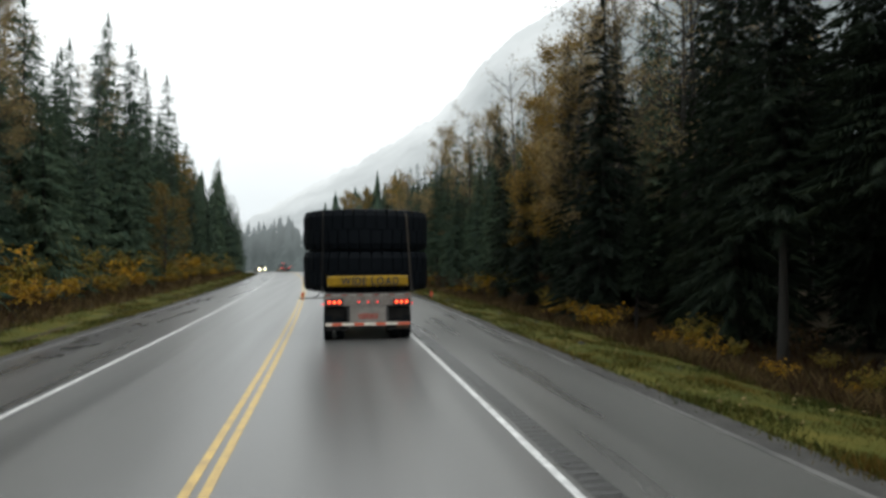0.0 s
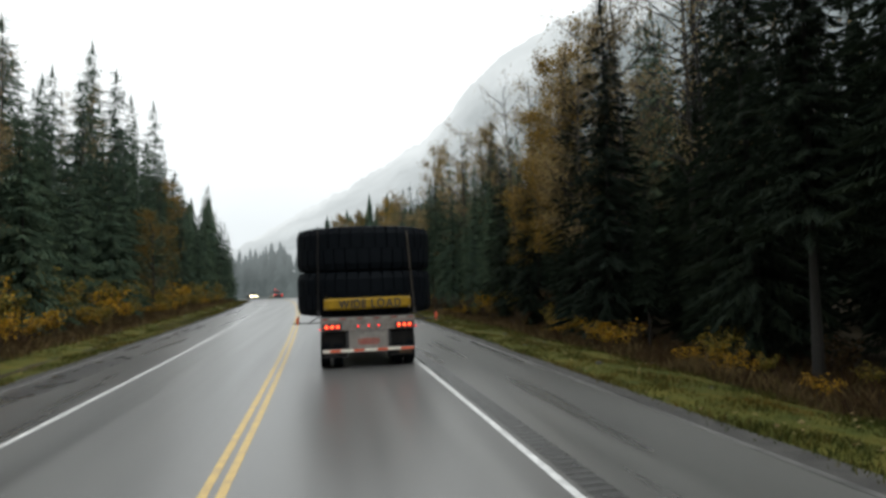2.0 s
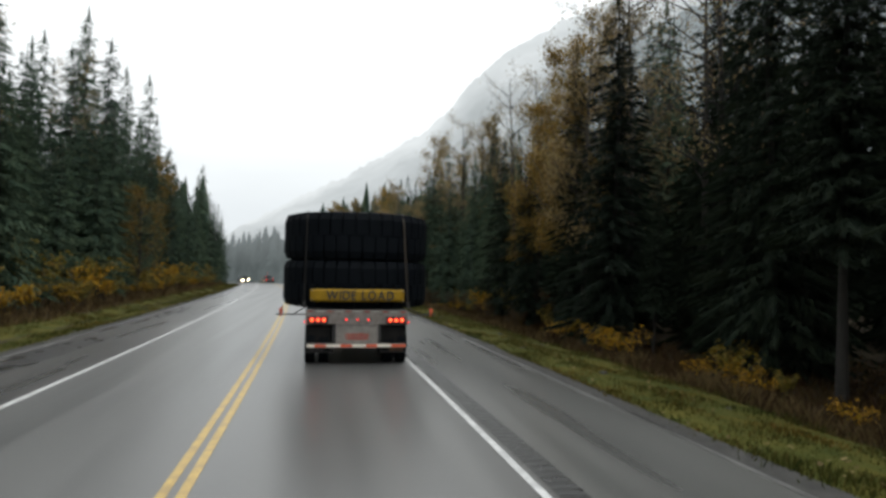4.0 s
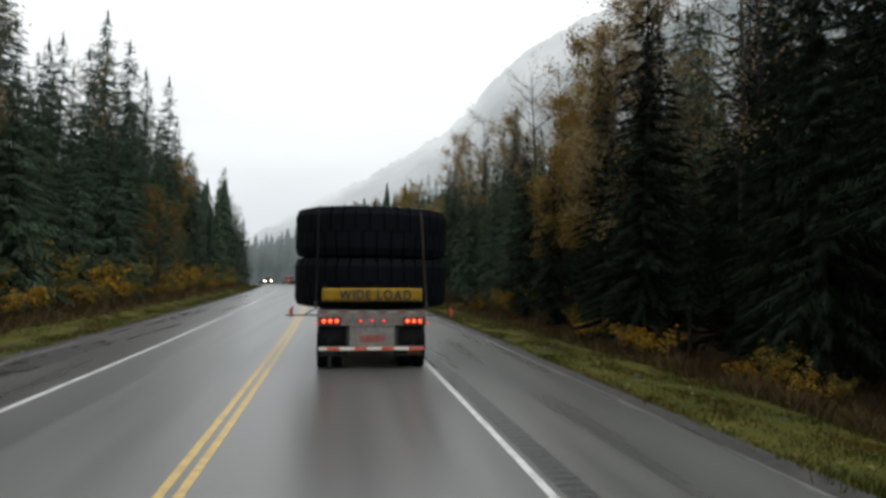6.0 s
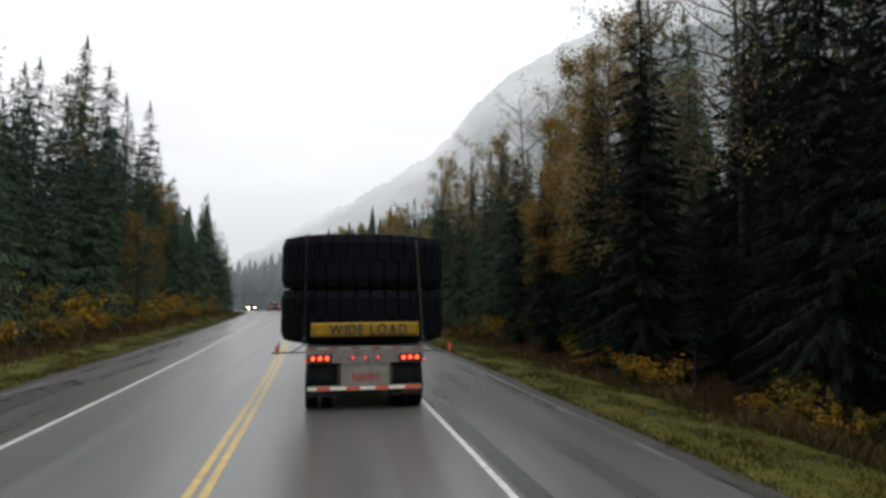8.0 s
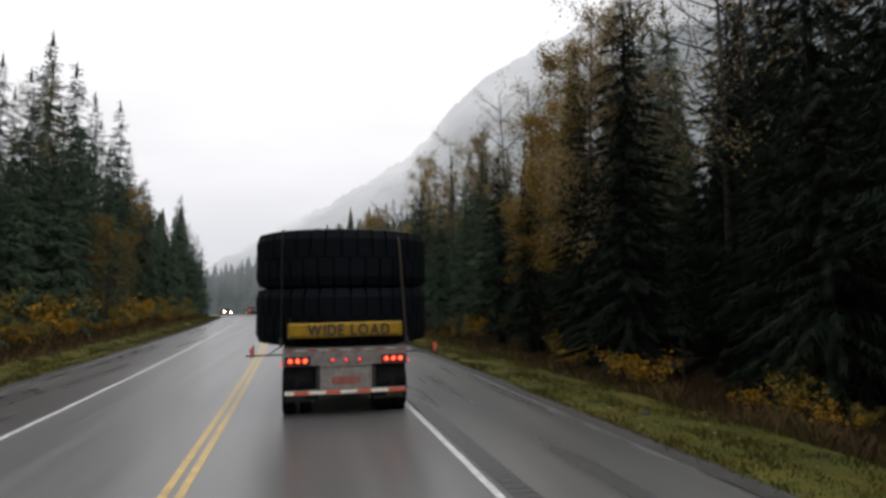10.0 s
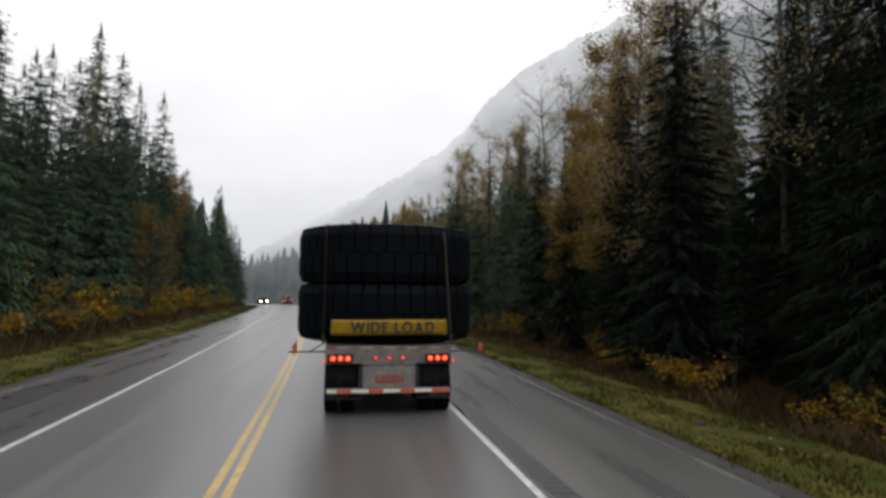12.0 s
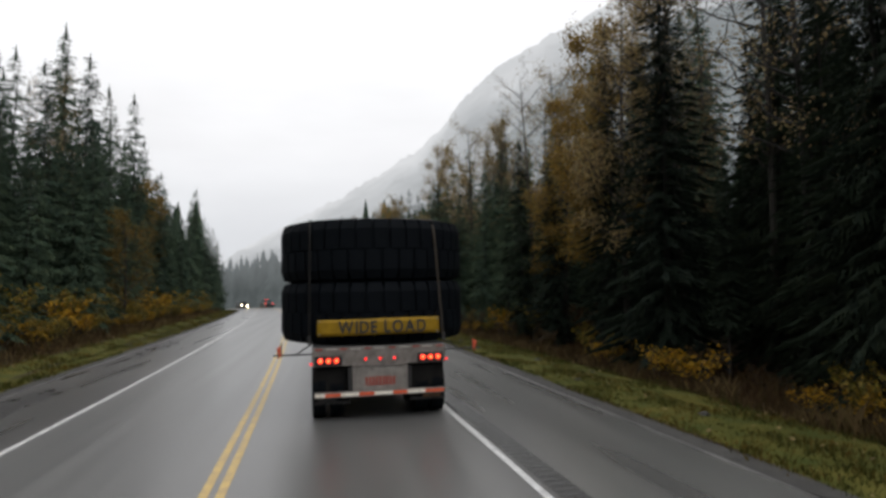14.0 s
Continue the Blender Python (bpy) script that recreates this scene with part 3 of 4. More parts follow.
def broadleaf(rnd, height, radius, leaves, leaf_size, spread, first=0.3, twig_levels=2, limbs=22):
    """Limbs and twigs of a slender tree, and the leaf faces along its outer twigs."""
    wv, wf, lv, lf = [], [], [], []
    stem = [Vector((math.sin(f * 2.5 + height) * 0.25 * f, math.cos(f * 3.1) * 0.2 * f, height * f - 0.25)) for f in (0, 0.15, 0.3, 0.5, 0.7, 0.85, 1.0)]
    tube(stem, [radius * (1.15 - f) for f in (0, 0.15, 0.3, 0.5, 0.7, 0.85, 1.08)], 7, wv, wf)
    ends = []

    def at_stem(f):
        fs = (0, 0.15, 0.3, 0.5, 0.7, 0.85, 1.0)
        for i in range(6):
            if fs[i] <= f <= fs[i + 1]:
                return stem[i].lerp(stem[i + 1], (f - fs[i]) / (fs[i + 1] - fs[i]))
        return stem[-1]

    for i in range(limbs):
        f = first + (0.97 - first) * (i / limbs) + rnd.uniform(-0.02, 0.02)
        p = at_stem(min(0.98, f))
        ang = rnd.uniform(0, 6.28)
        out = Vector((math.cos(ang), math.sin(ang), 0))
        length = spread * (0.35 + 0.65 * math.sin(math.pi * min(1, (f - first) / (1 - first) * 0.75 + 0.25))) * rnd.uniform(0.6, 1.15)
        rise = rnd.uniform(0.45, 1.05)
        pts = [p, p + out * length * 0.45 + Vector((rnd.uniform(-.2, .2), rnd.uniform(-.2, .2), length * rise * 0.4)),
               p + out * length * 0.8 + Vector((rnd.uniform(-.3, .3), rnd.uniform(-.3, .3), length * rise * 0.85)), p + out * length + Vector((0, 0, length * rise * 1.15))]
        r0 = radius * 0.32 * (1.1 - f) + 0.018
        tube(pts, [r0, r0 * 0.7, r0 * 0.45, r0 * 0.2], 4, wv, wf)
        for t in range(5 if twig_levels > 1 else 3):
            g = rnd.uniform(0.3, 1.0) * 2.99
            k = int(g)
            b = pts[k].lerp(pts[k + 1], g - k)
            d = (out * rnd.uniform(0.2, 1) + Vector((rnd.uniform(-1, 1), rnd.uniform(-1, 1), rnd.uniform(0.0, 1.0)))).normalized()
            tl = length * rnd.uniform(0.2, 0.45) + 0.2
            q = [b, b + d * tl * 0.5 + Vector((0, 0, 0.05)), b + d * tl]
            tube(q, [r0 * 0.35, r0 * 0.22, 0.006], 3, wv, wf)
            ends.append(q)
        ends.append(pts[1:])
    for i in range(leaves):
        q = ends[rnd.randrange(len(ends))]
        g = rnd.uniform(0, len(q) - 1.001)
        k = int(g)
        c = q[k].lerp(q[k + 1], g - k) + Vector((rnd.gauss(0, 0.24), rnd.gauss(0, 0.24), rnd.gauss(-0.05, 0.24)))
        a = Vector((rnd.uniform(-1, 1), rnd.uniform(-1, 1), rnd.uniform(-1, 1))).normalized()
        b = a.cross(Vector((rnd.uniform(-1, 1), rnd.uniform(-1, 1), 0.3))).normalized()
        s = leaf_size * rnd.uniform(0.6, 1.3)
        n = len(lv)
        lv.extend((c - a * s * 0.6, c + b * s * 0.4, c + a * s * 0.6, c - b * s * 0.4))
        lf.append((n, n + 1, n + 2, n + 3))
    return wv, wf, lv, lf


rnd = random.Random(41)
conifers = []
for i, (h, sp, wh, per) in enumerate(((14.0, 2.1, 36, 9), (16.5, 2.25, 40, 9), (11.5, 1.95, 32, 9), (18.0, 2.6, 42, 10), (13.0, 1.6, 36, 8))):
    stem = stem_mesh("trunk", rnd, h, 0.0085 * h, M_BARK)
    low = 0.05 if i != 3 else 0.28
    forms = []
    for mat in (M_NEEDLE, M_NEEDLE_HAZED):
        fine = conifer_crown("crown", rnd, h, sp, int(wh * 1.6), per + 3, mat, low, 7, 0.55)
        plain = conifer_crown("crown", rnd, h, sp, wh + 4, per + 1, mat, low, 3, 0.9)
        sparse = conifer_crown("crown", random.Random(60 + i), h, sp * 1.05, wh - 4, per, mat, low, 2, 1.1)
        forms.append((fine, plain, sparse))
    conifers.append((h, stem, forms))


def spruce(kind, x, y, height, turn, label, hazed=False):
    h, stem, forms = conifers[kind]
    fine, plain, sparse = forms[1 if hazed else 0]
    crown = fine if (-6 < y < 13 and abs(x) < 15) else plain if -10 < y < 50 else sparse
    s = height / h
    w = s * rnd.uniform(0.9, 1.15)
    ob = empty("spruce_tree", Matrix.LocRotScale((x, y, land(x, y)), Euler((rnd.uniform(-.02, .02), rnd.uniform(-.02, .02), turn)), (w, w, s)), label, "tree", "roadside spruces")
    part_mesh("trunk", stem, ob)
    part_mesh("crown", crown, ob)
    return ob


def heights_left(y):
    s = y + 14
    return 14.5 + 1.6 * math.sin(s * 0.13) - 0.5 * max(0, min(1, (s - 55) / 60))


L_SPRUCE = "dark green spruce with drooping branches on the bank"
R_SPRUCE = "tall dark spruce in dense shaded roadside forest"
# bank side: three uneven rows, dense
for row, (q, gap) in enumerate(((-14.9, 2.6), (-17.2, 2.8), (-20.5, 3.3))):
    y = -14.0 + row
    while y < (112 if row < 2 else 90):
        h = heights_left(y) * (0.8, 1.08, 1.22)[row] * rnd.uniform(0.78, 1.18)
        x = q + 0.022 * max(0.0, y - 35) + shift(y) + rnd.uniform(-1.2, 1.2)
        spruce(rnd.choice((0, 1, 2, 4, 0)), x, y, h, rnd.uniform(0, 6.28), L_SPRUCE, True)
        y += gap * rnd.uniform(0.7, 1.35)
# shaded side
for row, (q, gap) in enumerate(((11.8, 2.6), (14.4, 2.5), (18.0, 2.7), (22.5, 3.0))):
    y = -16.0 + row
    while y < (92, 92, 80, 60)[row]:
        h = (11.6, 14.2, 16.2, 18.0)[row] * rnd.uniform(0.72, 1.18)
        x = q + shift(y) + rnd.uniform(-1.3, 1.3)
        if y < 14:                                    # older trees of very uneven height
            h *= rnd.choice(((0.75, 1.0, 1.2, 1.4), (0.6, 0.85, 1.05, 1.35), (0.55, 0.7, 0.9, 1.15), (0.55, 0.65, 0.85, 1.05))[row])
        # farther trees take the paler needles, with haze put into their colour
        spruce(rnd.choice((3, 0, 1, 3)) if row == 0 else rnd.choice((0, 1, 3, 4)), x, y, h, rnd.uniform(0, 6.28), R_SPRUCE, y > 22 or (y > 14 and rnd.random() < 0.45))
        y += gap * rnd.uniform(0.7, 1.35)

# broadleaf trees: golden, tan and nearly bare
leaf_trees = []
for h, rad, n, size, sp, first, mat, bark in ((16.0, 0.13, 9500, 0.092, 2.1, 0.28, M_TAN, M_PALE_BARK), (15.0, 0.12, 13500, 0.098, 2.0, 0.26, M_GOLD, M_PALE_BARK),
                                              (17.0, 0.115, 3600, 0.082, 2.3, 0.3, M_TAN, M_BARK), (8.0, 0.09, 4200, 0.105, 1.9, 0.2, M_GOLD, M_BARK), (17.5, 0.12, 900, 0.08, 2.6, 0.35, M_TAN, M_PALE_BARK)):
    wv, wf, lv, lf = broadleaf(rnd, h, rad, n, size, sp, first, 2, 30)
    leaf_trees.append((h, mesh_from("branch_frame", wv, wf, bark, True), mesh_from("foliage", lv, lf, mat)))


def leafy_tree(kind, q, y, height, label):
    h, limbs, leaves = leaf_trees[kind]
    s = height / h
    x = q + shift(y)
    ob = empty("leafy_tree", Matrix.LocRotScale((x, y, land(x, y)), Euler((rnd.uniform(-.04, .04), rnd.uniform(-.04, .04), rnd.uniform(0, 6.28))), (s, s, s)), label, "tree", "autumn broadleaf trees")
    part_mesh("branch_frame", limbs, ob)
    part_mesh("foliage", leaves, ob)
    return ob


GOLD = "slender autumn tree with golden leaves among spruces"
TAN = "tall cottonwood with thinning tan leaves"
BARE = "tall nearly bare tree with thin branches"
RIGHT_TREES = (
        (1, 10.0, 112, 17, GOLD), (1, 12.5, 118, 18, GOLD), (0, 11.5, 104, 17, TAN), (1, 11.0, 96, 16, GOLD), (0, 13.0, 90, 17, TAN), (1, 14.0, 82, 16, GOLD), (0, 11.0, 60, 14.5, TAN),
        (0, 12.0, 45, 17.0, TAN), (2, 12.6, 38, 17.0, BARE), (0, 13.3, 33, 16.0, TAN), (4, 12.8, 25, 16.5, BARE), (2, 13.0, 21, 16.0, BARE),
        (1, 11.2, 17.0, 13.0, GOLD), (1, 11.6, 13.5, 15.0, GOLD), (0, 11.2, 11.0, 15.5, TAN), (4, 12.6, 9.5, 18, BARE), (2, 11.0, 8.0, 17, BARE), (4, 13.6, 6.0, 19, BARE), (2, 12.4, 3.0, 18, BARE),
        (2, 15.5, 14, 18, BARE), (4, 16.4, 4, 20, BARE), (0, 16.5, 26, 16, TAN), (2, 17.0, 33, 17, BARE), (4, 16.0, 42, 16.5, BARE), (0, 17.0, 52, 17, TAN))
LEFT_TREES = (
        (3, -13.0, 33, 7.5, GOLD), (1, -15.5, 52, 13, GOLD), (0, -19.0, 20, 17, TAN), (2, -19, 36, 17, BARE), (0, -16, 14, 12, TAN))
for kind, q, y, h, label in RIGHT_TREES + LEFT_TREES:
    leafy_tree(kind, q, y, h, label)

# ------------------------------------------------------------------ far woods: many small crowns in one sheet


def far_woods(name, spots, mat, label, seed):
    r = random.Random(seed)
    verts, faces = [], []
    for x, y, h in spots:
        z0 = land(x, y) if y < 205 and abs(x - shift(y)) < 95 else road_z(y) + 0.8
        sp = h * r.uniform(0.13, 0.19)
        for w in range(9):
            u = 0.04 + 0.96 * w / 9
            reach = sp * (1 - u) ** 0.85 * r.uniform(0.8, 1.15) + 0.12
            for b in range(8):
                a = r.uniform(0, 6.28)
                da = r.uniform(0.25, 0.5)
                k = len(verts)
                zt = z0 + h * (u + 0.17)
                zl = z0 + h * (u + r.uniform(-0.06, 0.01))
                verts += [(x, y, min(zt, z0 + h * 1.02)), (x + reach * math.cos(a - da), y + reach * math.sin(a - da), zl), (x + reach * 1.15 * math.cos(a), y + reach * 1.15 * math.sin(a), zl - h * 0.015), (x + reach * math.cos(a + da), y + reach * math.sin(a + da), zl)]
                faces += [(k, k + 1, k + 2), (k, k + 2, k + 3)]
    return tagged(new(name, mesh_from(name, verts, faces, mat)), label, "forest", "", "stuff")


spots = []
for i in range(420):
    y = rnd.uniform(86, 140)
    side = rnd.random() < 0.4
    q = rnd.uniform(-46, -14.5) if side else rnd.uniform(11, 46)
    spots.append((q + shift(y), y, rnd.uniform(11, 17) if side else rnd.uniform(12, 19)))
far_woods("roadside_woods", spots, M_NEEDLE_HAZED, "dense spruce forest lining the highway farther on", 5)
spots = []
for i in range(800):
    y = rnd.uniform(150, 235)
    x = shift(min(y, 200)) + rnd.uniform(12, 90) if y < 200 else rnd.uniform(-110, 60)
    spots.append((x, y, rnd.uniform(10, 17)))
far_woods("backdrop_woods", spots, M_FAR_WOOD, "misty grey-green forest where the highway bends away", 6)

spots = [(rnd.uniform(25, 62), rnd.uniform(-32, 90), rnd.uniform(13, 20)) for i in range(170)]
far_woods("inner_woods", spots, M_NEEDLE, "dark spruce forest behind the roadside trees", 7)

# ------------------------------------------------------------------ shrubs, brush, grass


def shrub_meshes(r, height, spread, leaves, size, mat):
    wv, wf, lv, lf = [], [], [], []
    tips = []
    for i in range(14):
        a = r.uniform(0, 6.28)
        out = Vector((math.cos(a), math.sin(a), 0)) * spread * r.uniform(0.2, 0.9)
        h = height * r.uniform(0.55, 1.05)
        pts = [Vector((out.x * 0.1, out.y * 0.1, -0.1)), out * 0.5 + Vector((0, 0, h * 0.55)), out + Vector((r.uniform(-.1, .1), r.uniform(-.1, .1), h))]
        tube(pts, [0.016, 0.011, 0.004], 3, wv, wf)
        tips.append(pts)
        for j in range(3):
            b = pts[1].lerp(pts[2], r.uniform(0, 0.9))
            e = b + Vector((r.uniform(-1, 1), r.uniform(-1, 1), r.uniform(0, 1))) * 0.3 * height * 0.6
            tube([b, b.lerp(e, 0.5), e], [0.008, 0.006, 0.003], 3, wv, wf)
            tips.append([b, b.lerp(e, .5), e])
    for i in range(leaves):
        q = tips[r.randrange(len(tips))]
        g = r.uniform(0.3, 1.99)
        k = int(g)
        c = q[k].lerp(q[k + 1], g - k) + Vector((r.gauss(0, 0.09), r.gauss(0, 0.09), r.gauss(0, 0.08)))
        a = Vector((r.uniform(-1, 1), r.uniform(-1, 1), r.uniform(-.8, .8))).normalized()
        b = a.cross(Vector((r.uniform(-1, 1), r.uniform(-1, 1), .5))).normalized()
        s = size * r.uniform(0.6, 1.3)
        n = len(lv)
        lv.extend((c - a * s * .6, c + b * s * .42, c + a * s * .6, c - b * s * .42))
        lf.append((n, n + 1, n + 2, n + 3))
    return mesh_from("twig_frame", wv, wf, M_BARK), mesh_from("foliage", lv, lf, mat)


shrubs = [shrub_meshes(rnd, 1.7, 1.15, 330, 0.12, M_YELLOW), shrub_meshes(rnd, 2.0, 1.1, 560, 0.12, M_OLIVE), shrub_meshes(rnd, 1.2, 1.1, 250, 0.11, M_YELLOW), shrub_meshes(rnd, 1.6, 1.2, 480, 0.10, M_DRYGRASS)]


def shrub(kind, q, y, scale, label):
    x = q + shift(y)
    ob = empty("shrub", Matrix.LocRotScale((x, y, land(x, y)), Euler((0, 0, rnd.uniform(0, 6.28))), (scale * rnd.uniform(.9, 1.3), scale * rnd.uniform(.9, 1.3), scale)), label, "shrub", "roadside shrubs")
    part_mesh("twig_frame", shrubs[kind][0], ob)
    part_mesh("foliage", shrubs[kind][1], ob)


S_Y, S_O, S_B = "bright yellow autumn shrub on the grassy verge", "olive and yellow leafy shrub below the trees", "brown withered shrub at the forest edge"
for k, q, y, s in ((0, 8.6, 4.5, 0.7), (2, 8.9, 3.2, 0.9), (2, 9.3, 9.5, 0.8), (0, 9.6, 22, 1.15), (2, 8.7, 25, 0.8), (0, 9.2, 41, 1.0), (2, 9.4, -1.4, 0.75), (2, 9.0, -2.6, 0.6)):
    shrub(k, q, y, s, S_Y)
y = -7.0
while y < 60:
    k = rnd.choice((0, 1, 2, 2))
    shrub(k, rnd.uniform(8.5, 10.2), y, rnd.uniform(0.25, 0.6), S_O if k == 1 else S_Y)
    y += rnd.uniform(1.5, 5.5)
y = -10.0
while y < 75:
    shrub(rnd.choice((1, 3, 3)), rnd.uniform(8.9, 11.5), y, rnd.uniform(0.5, 1.0) * (1.0 if y > 10 else 0.65), S_B)
    y += rnd.uniform(1.2, 2.6)
y = 12.0
while y < 60:
    shrub(rnd.choice((3, 3, 1)) if y > 16 else 3, rnd.uniform(11.0, 13.2), y, rnd.uniform(0.8, 1.3), S_B)
    y += rnd.uniform(1.8, 3.6)
for q0, q1, gap, s0, s1 in ((-13.0, -12.2, 1.5, 0.55, 0.9), (-14.8, -13.2, 1.6, 0.9, 1.5)):
    y = -4.0
    while y < 95:
        k = rnd.choice((0, 0, 0, 1, 1, 1))
        shrub(k, rnd.uniform(q0, q1), y, rnd.uniform(s0, s1), (S_Y, S_O, S_Y, S_B)[k])
        y += gap * rnd.uniform(0.6, 1.4)


def blades(name, mat, q0, q1, y0, y1, count, tall, label, wide=0.012, seed=3, lean=0.4):
    r = random.Random(seed)
    verts, faces = [], []
    for i in range(count):
        f = r.random() ** 1.7
        y = y0 + (y1 - y0) * f
        q = r.uniform(q0, q1) + r.gauss(0, 0.12)
        clump = 0.55 + 0.9 * max(0, noise.noise(Vector((q * 0.9, y * 0.7, seed))) + 0.35)
        x = q + shift(y)
        z = land(x, y) - 0.02
        h = tall * clump * r.uniform(0.5, 1.2)
        a = r.uniform(0, 6.28)
        w = wide * (1 + f * 3.0)
        dx, dy = math.cos(a) * w, math.sin(a) * w
        lx, ly = r.uniform(-lean, lean) * h, r.uniform(-lean, lean) * h
        k = len(verts)
        verts += [(x - dx, y - dy, z), (x + dx, y + dy, z), (x + dx * .7 + lx * .4, y + dy * .7 + ly * .4, z + h * .6), (x + lx, y + ly, z + h)]
        faces += [(k, k + 1, k + 2), (k, k + 2, k + 3)]
    return tagged(new(name, mesh_from(name, verts, faces, mat)), label, "grass", "", "stuff")


blades("verge_grass", M_GRASS, EDGE_R + 0.45, 8.3, -12, 100, 80000, 0.13, "short wet green and yellowing verge grass", 0.012, 3)
blades("rear_verge_grass", M_GRASS, EDGE_R + 0.45, 8.3, -12, -28, 9000, 0.13, "short wet green and yellowing verge grass", 0.012, 21)
blades("bank_grass", M_GRASS, -11.7, EDGE_L - 0.35, -6, 110, 50000, 0.13, "short wet green and yellowing verge grass", 0.014, 4)
blades("ditch_brush", M_DRYGRASS, 8.0, 12.0, -12, 90, 28000, 0.42, "brown dead stalks and weeds in the ditch", 0.010, 8, 0.5)
blades("straw_fringe", M_STRAW, 8.0, 9.1, -12, 90, 9000, 0.40, "tan dry grass tufts fringing the ditch", 0.009, 31, 0.5)
blades("bank_straw", M_STRAW, -12.6, -11.5, -6, 110, 9000, 0.42, "tan dry grass tufts at the foot of the bank", 0.010, 33, 0.5)
blades("bank_brush", M_DRYGRASS, -16.5, -11.7, -6, 110, 28000, 0.5, "brown dead stalks and weeds on the bank", 0.012, 9, 0.5)


def litter(name, q0, q1, y0, y1, count, mat, label, seed):
    """Fallen leaves lying loosely on the turf."""
    r = random.Random(seed)
    verts, faces = [], []
    for i in range(count):
        y, q = y0 + (y1 - y0) * r.random() ** 1.6, r.uniform(q0, q1)
        x = q + shift(y)
        z = land(x, y) + r.uniform(0.08, 0.14)
        a, s = r.uniform(0, 6.28), r.uniform(0.03, 0.065)
        k = len(verts)
        for n in range(4):
            w = s * (1.0 if n % 2 else 0.6)
            verts.append((x + w * math.cos(a + n * 1.571), y + w * math.sin(a + n * 1.571), z + r.uniform(-0.02, 0.03)))
        faces.append((k, k + 1, k + 2, k + 3))
    return tagged(new(name, mesh_from(name, verts, faces, mat)), label, "leaves", "", "stuff")


litter("fallen_leaves", EDGE_R + 0.3, 8.2, -10, 60, 220, M_TAN, "scattered yellow fallen leaves on the verge", 12)
litter("bank_leaves", -11.3, EDGE_L - 0.3, -4, 70, 160, M_TAN, "scattered yellow fallen leaves below the bank", 13)

# ------------------------------------------------------------------ the loaded flatbed trailer
TX, TY, T_R, T_H = 0.05, 2.12, 1.91, 1.225       # giant tyres: centre along, carcass radius, height of each
DECK = 1.36


def round_wheel(parent, x, y, radius, width):
    """A road wheel on its axle: tyre with grooves, rim and hub."""
    w = new("wheel")
    w.parent = parent
    w.matrix_basis = Matrix.Translation((x, y, radius)) @ Matrix.Rotation(math.pi / 2, 4, "Y")
    h = width / 2
    prof = [(radius * 0.58, -h), (radius * 0.85, -h * 1.02), (radius * 0.96, -h * 0.9)]
    for k in range(5):
        z = -h * 0.8 + k * h * 0.4
        prof += [(radius, z - h * 0.13), (radius, z + h * 0.13), (radius * 0.975, z + h * 0.15), (radius * 0.975, z + h * 0.24)]
    prof = prof[:-2] + [(radius * 0.96, h * 0.97), (radius * 0.85, h * 1.02), (radius * 0.58, h)]
    v, f = lathe(prof, 36)
    part_mesh("tyre", mesh_from("tyre", v, f, M_RUBBER, False), w)
    v, f = lathe([(0.04, -h * 0.2), (radius * 0.45, -h * 0.3), (radius * 0.55, -h * 0.9), (radius * 0.6, -h * 0.95), (radius * 0.6, h * 0.95), (radius * 0.55, h * 0.9), (radius * 0.45, h * 0.3), (0.04, h * 0.2)], 24)
    part_mesh("rim", mesh_from("rim", v, f, M_STEEL, True), w)


trailer = empty("flatbed_trailer", Matrix.Identity(4), "dirty grey flatbed trailer with lit red tail lamps", "trailer")
part("deck", box((2.5, 12.0, 0.09), (0, 6.02, DECK - 0.048), 0.012), M_FRAME, trailer)
for sx in (-1, 1):
    bm = box((0.06, 12.0, 0.2), (sx * 1.225, 6.03, DECK - 0.2), 0.01)
    part("side_rail", bm, M_STEEL, trailer)
    part("frame_beam", box((0.14, 11.4, 0.4), (sx * 0.5, 6.0, DECK - 0.31), 0.015), M_FRAME, trailer)
rear_beam = part("rear_beam", box((2.5, 0.08, 0.34), (0, 0.04, DECK - 0.185), 0.012), M_STEEL, trailer, "grey steel rear cross beam streaked with dirt")
# reflective tape on the rear beam, red and white by turns
for i in range(11):
    x = -1.13 + 0.226 * i
    part("tape_piece", box((0.19 if i % 2 else 0.13, 0.006, 0.034), (x, -0.004, DECK - 0.045)), M_DULL_WHITE if i % 2 else M_DULL_RED, rear_beam)
# tail lamps
for sx in (-1, 1):
    part("lamp_plate", box((0.50, 0.02, 0.17), (sx * 0.955, -0.008, 1.11), 0.006), M_FRAME, trailer)
    for k in range(3):
        x = sx * (1.10 - 0.145 * k)
        lens = part("tail_lamp", rod(0.052, 0.03, (x, -0.03, 1.11), "Y", 20, None, 0.044), M_TAIL, trailer, "round lit red tail lamp", True)
        part("bulb_glow", rod(0.024, 0.01, (x, -0.05, 1.11), "Y", 12), M_TAIL_HOT, lens)
    part("side_marker", box((0.05, 0.03, 0.05), (sx * 1.262, 0.02, 1.06), 0.008), M_MARKER, trailer)
for x in (-0.27, 0.0, 0.27):
    lens = part("marker_lamp", rod(0.028, 0.03, (x, -0.015, 1.115), "Y", 14, None, 0.022), M_MARKER, trailer, "small lit red marker lamp")
for x in (-1.13, -0.62, -0.5, 0.5, 0.62, 1.13):
    part("bolt", rod(0.016, 0.02, (x, -0.006, 1.225), "Y", 8), M_ALLOY, rear_beam)
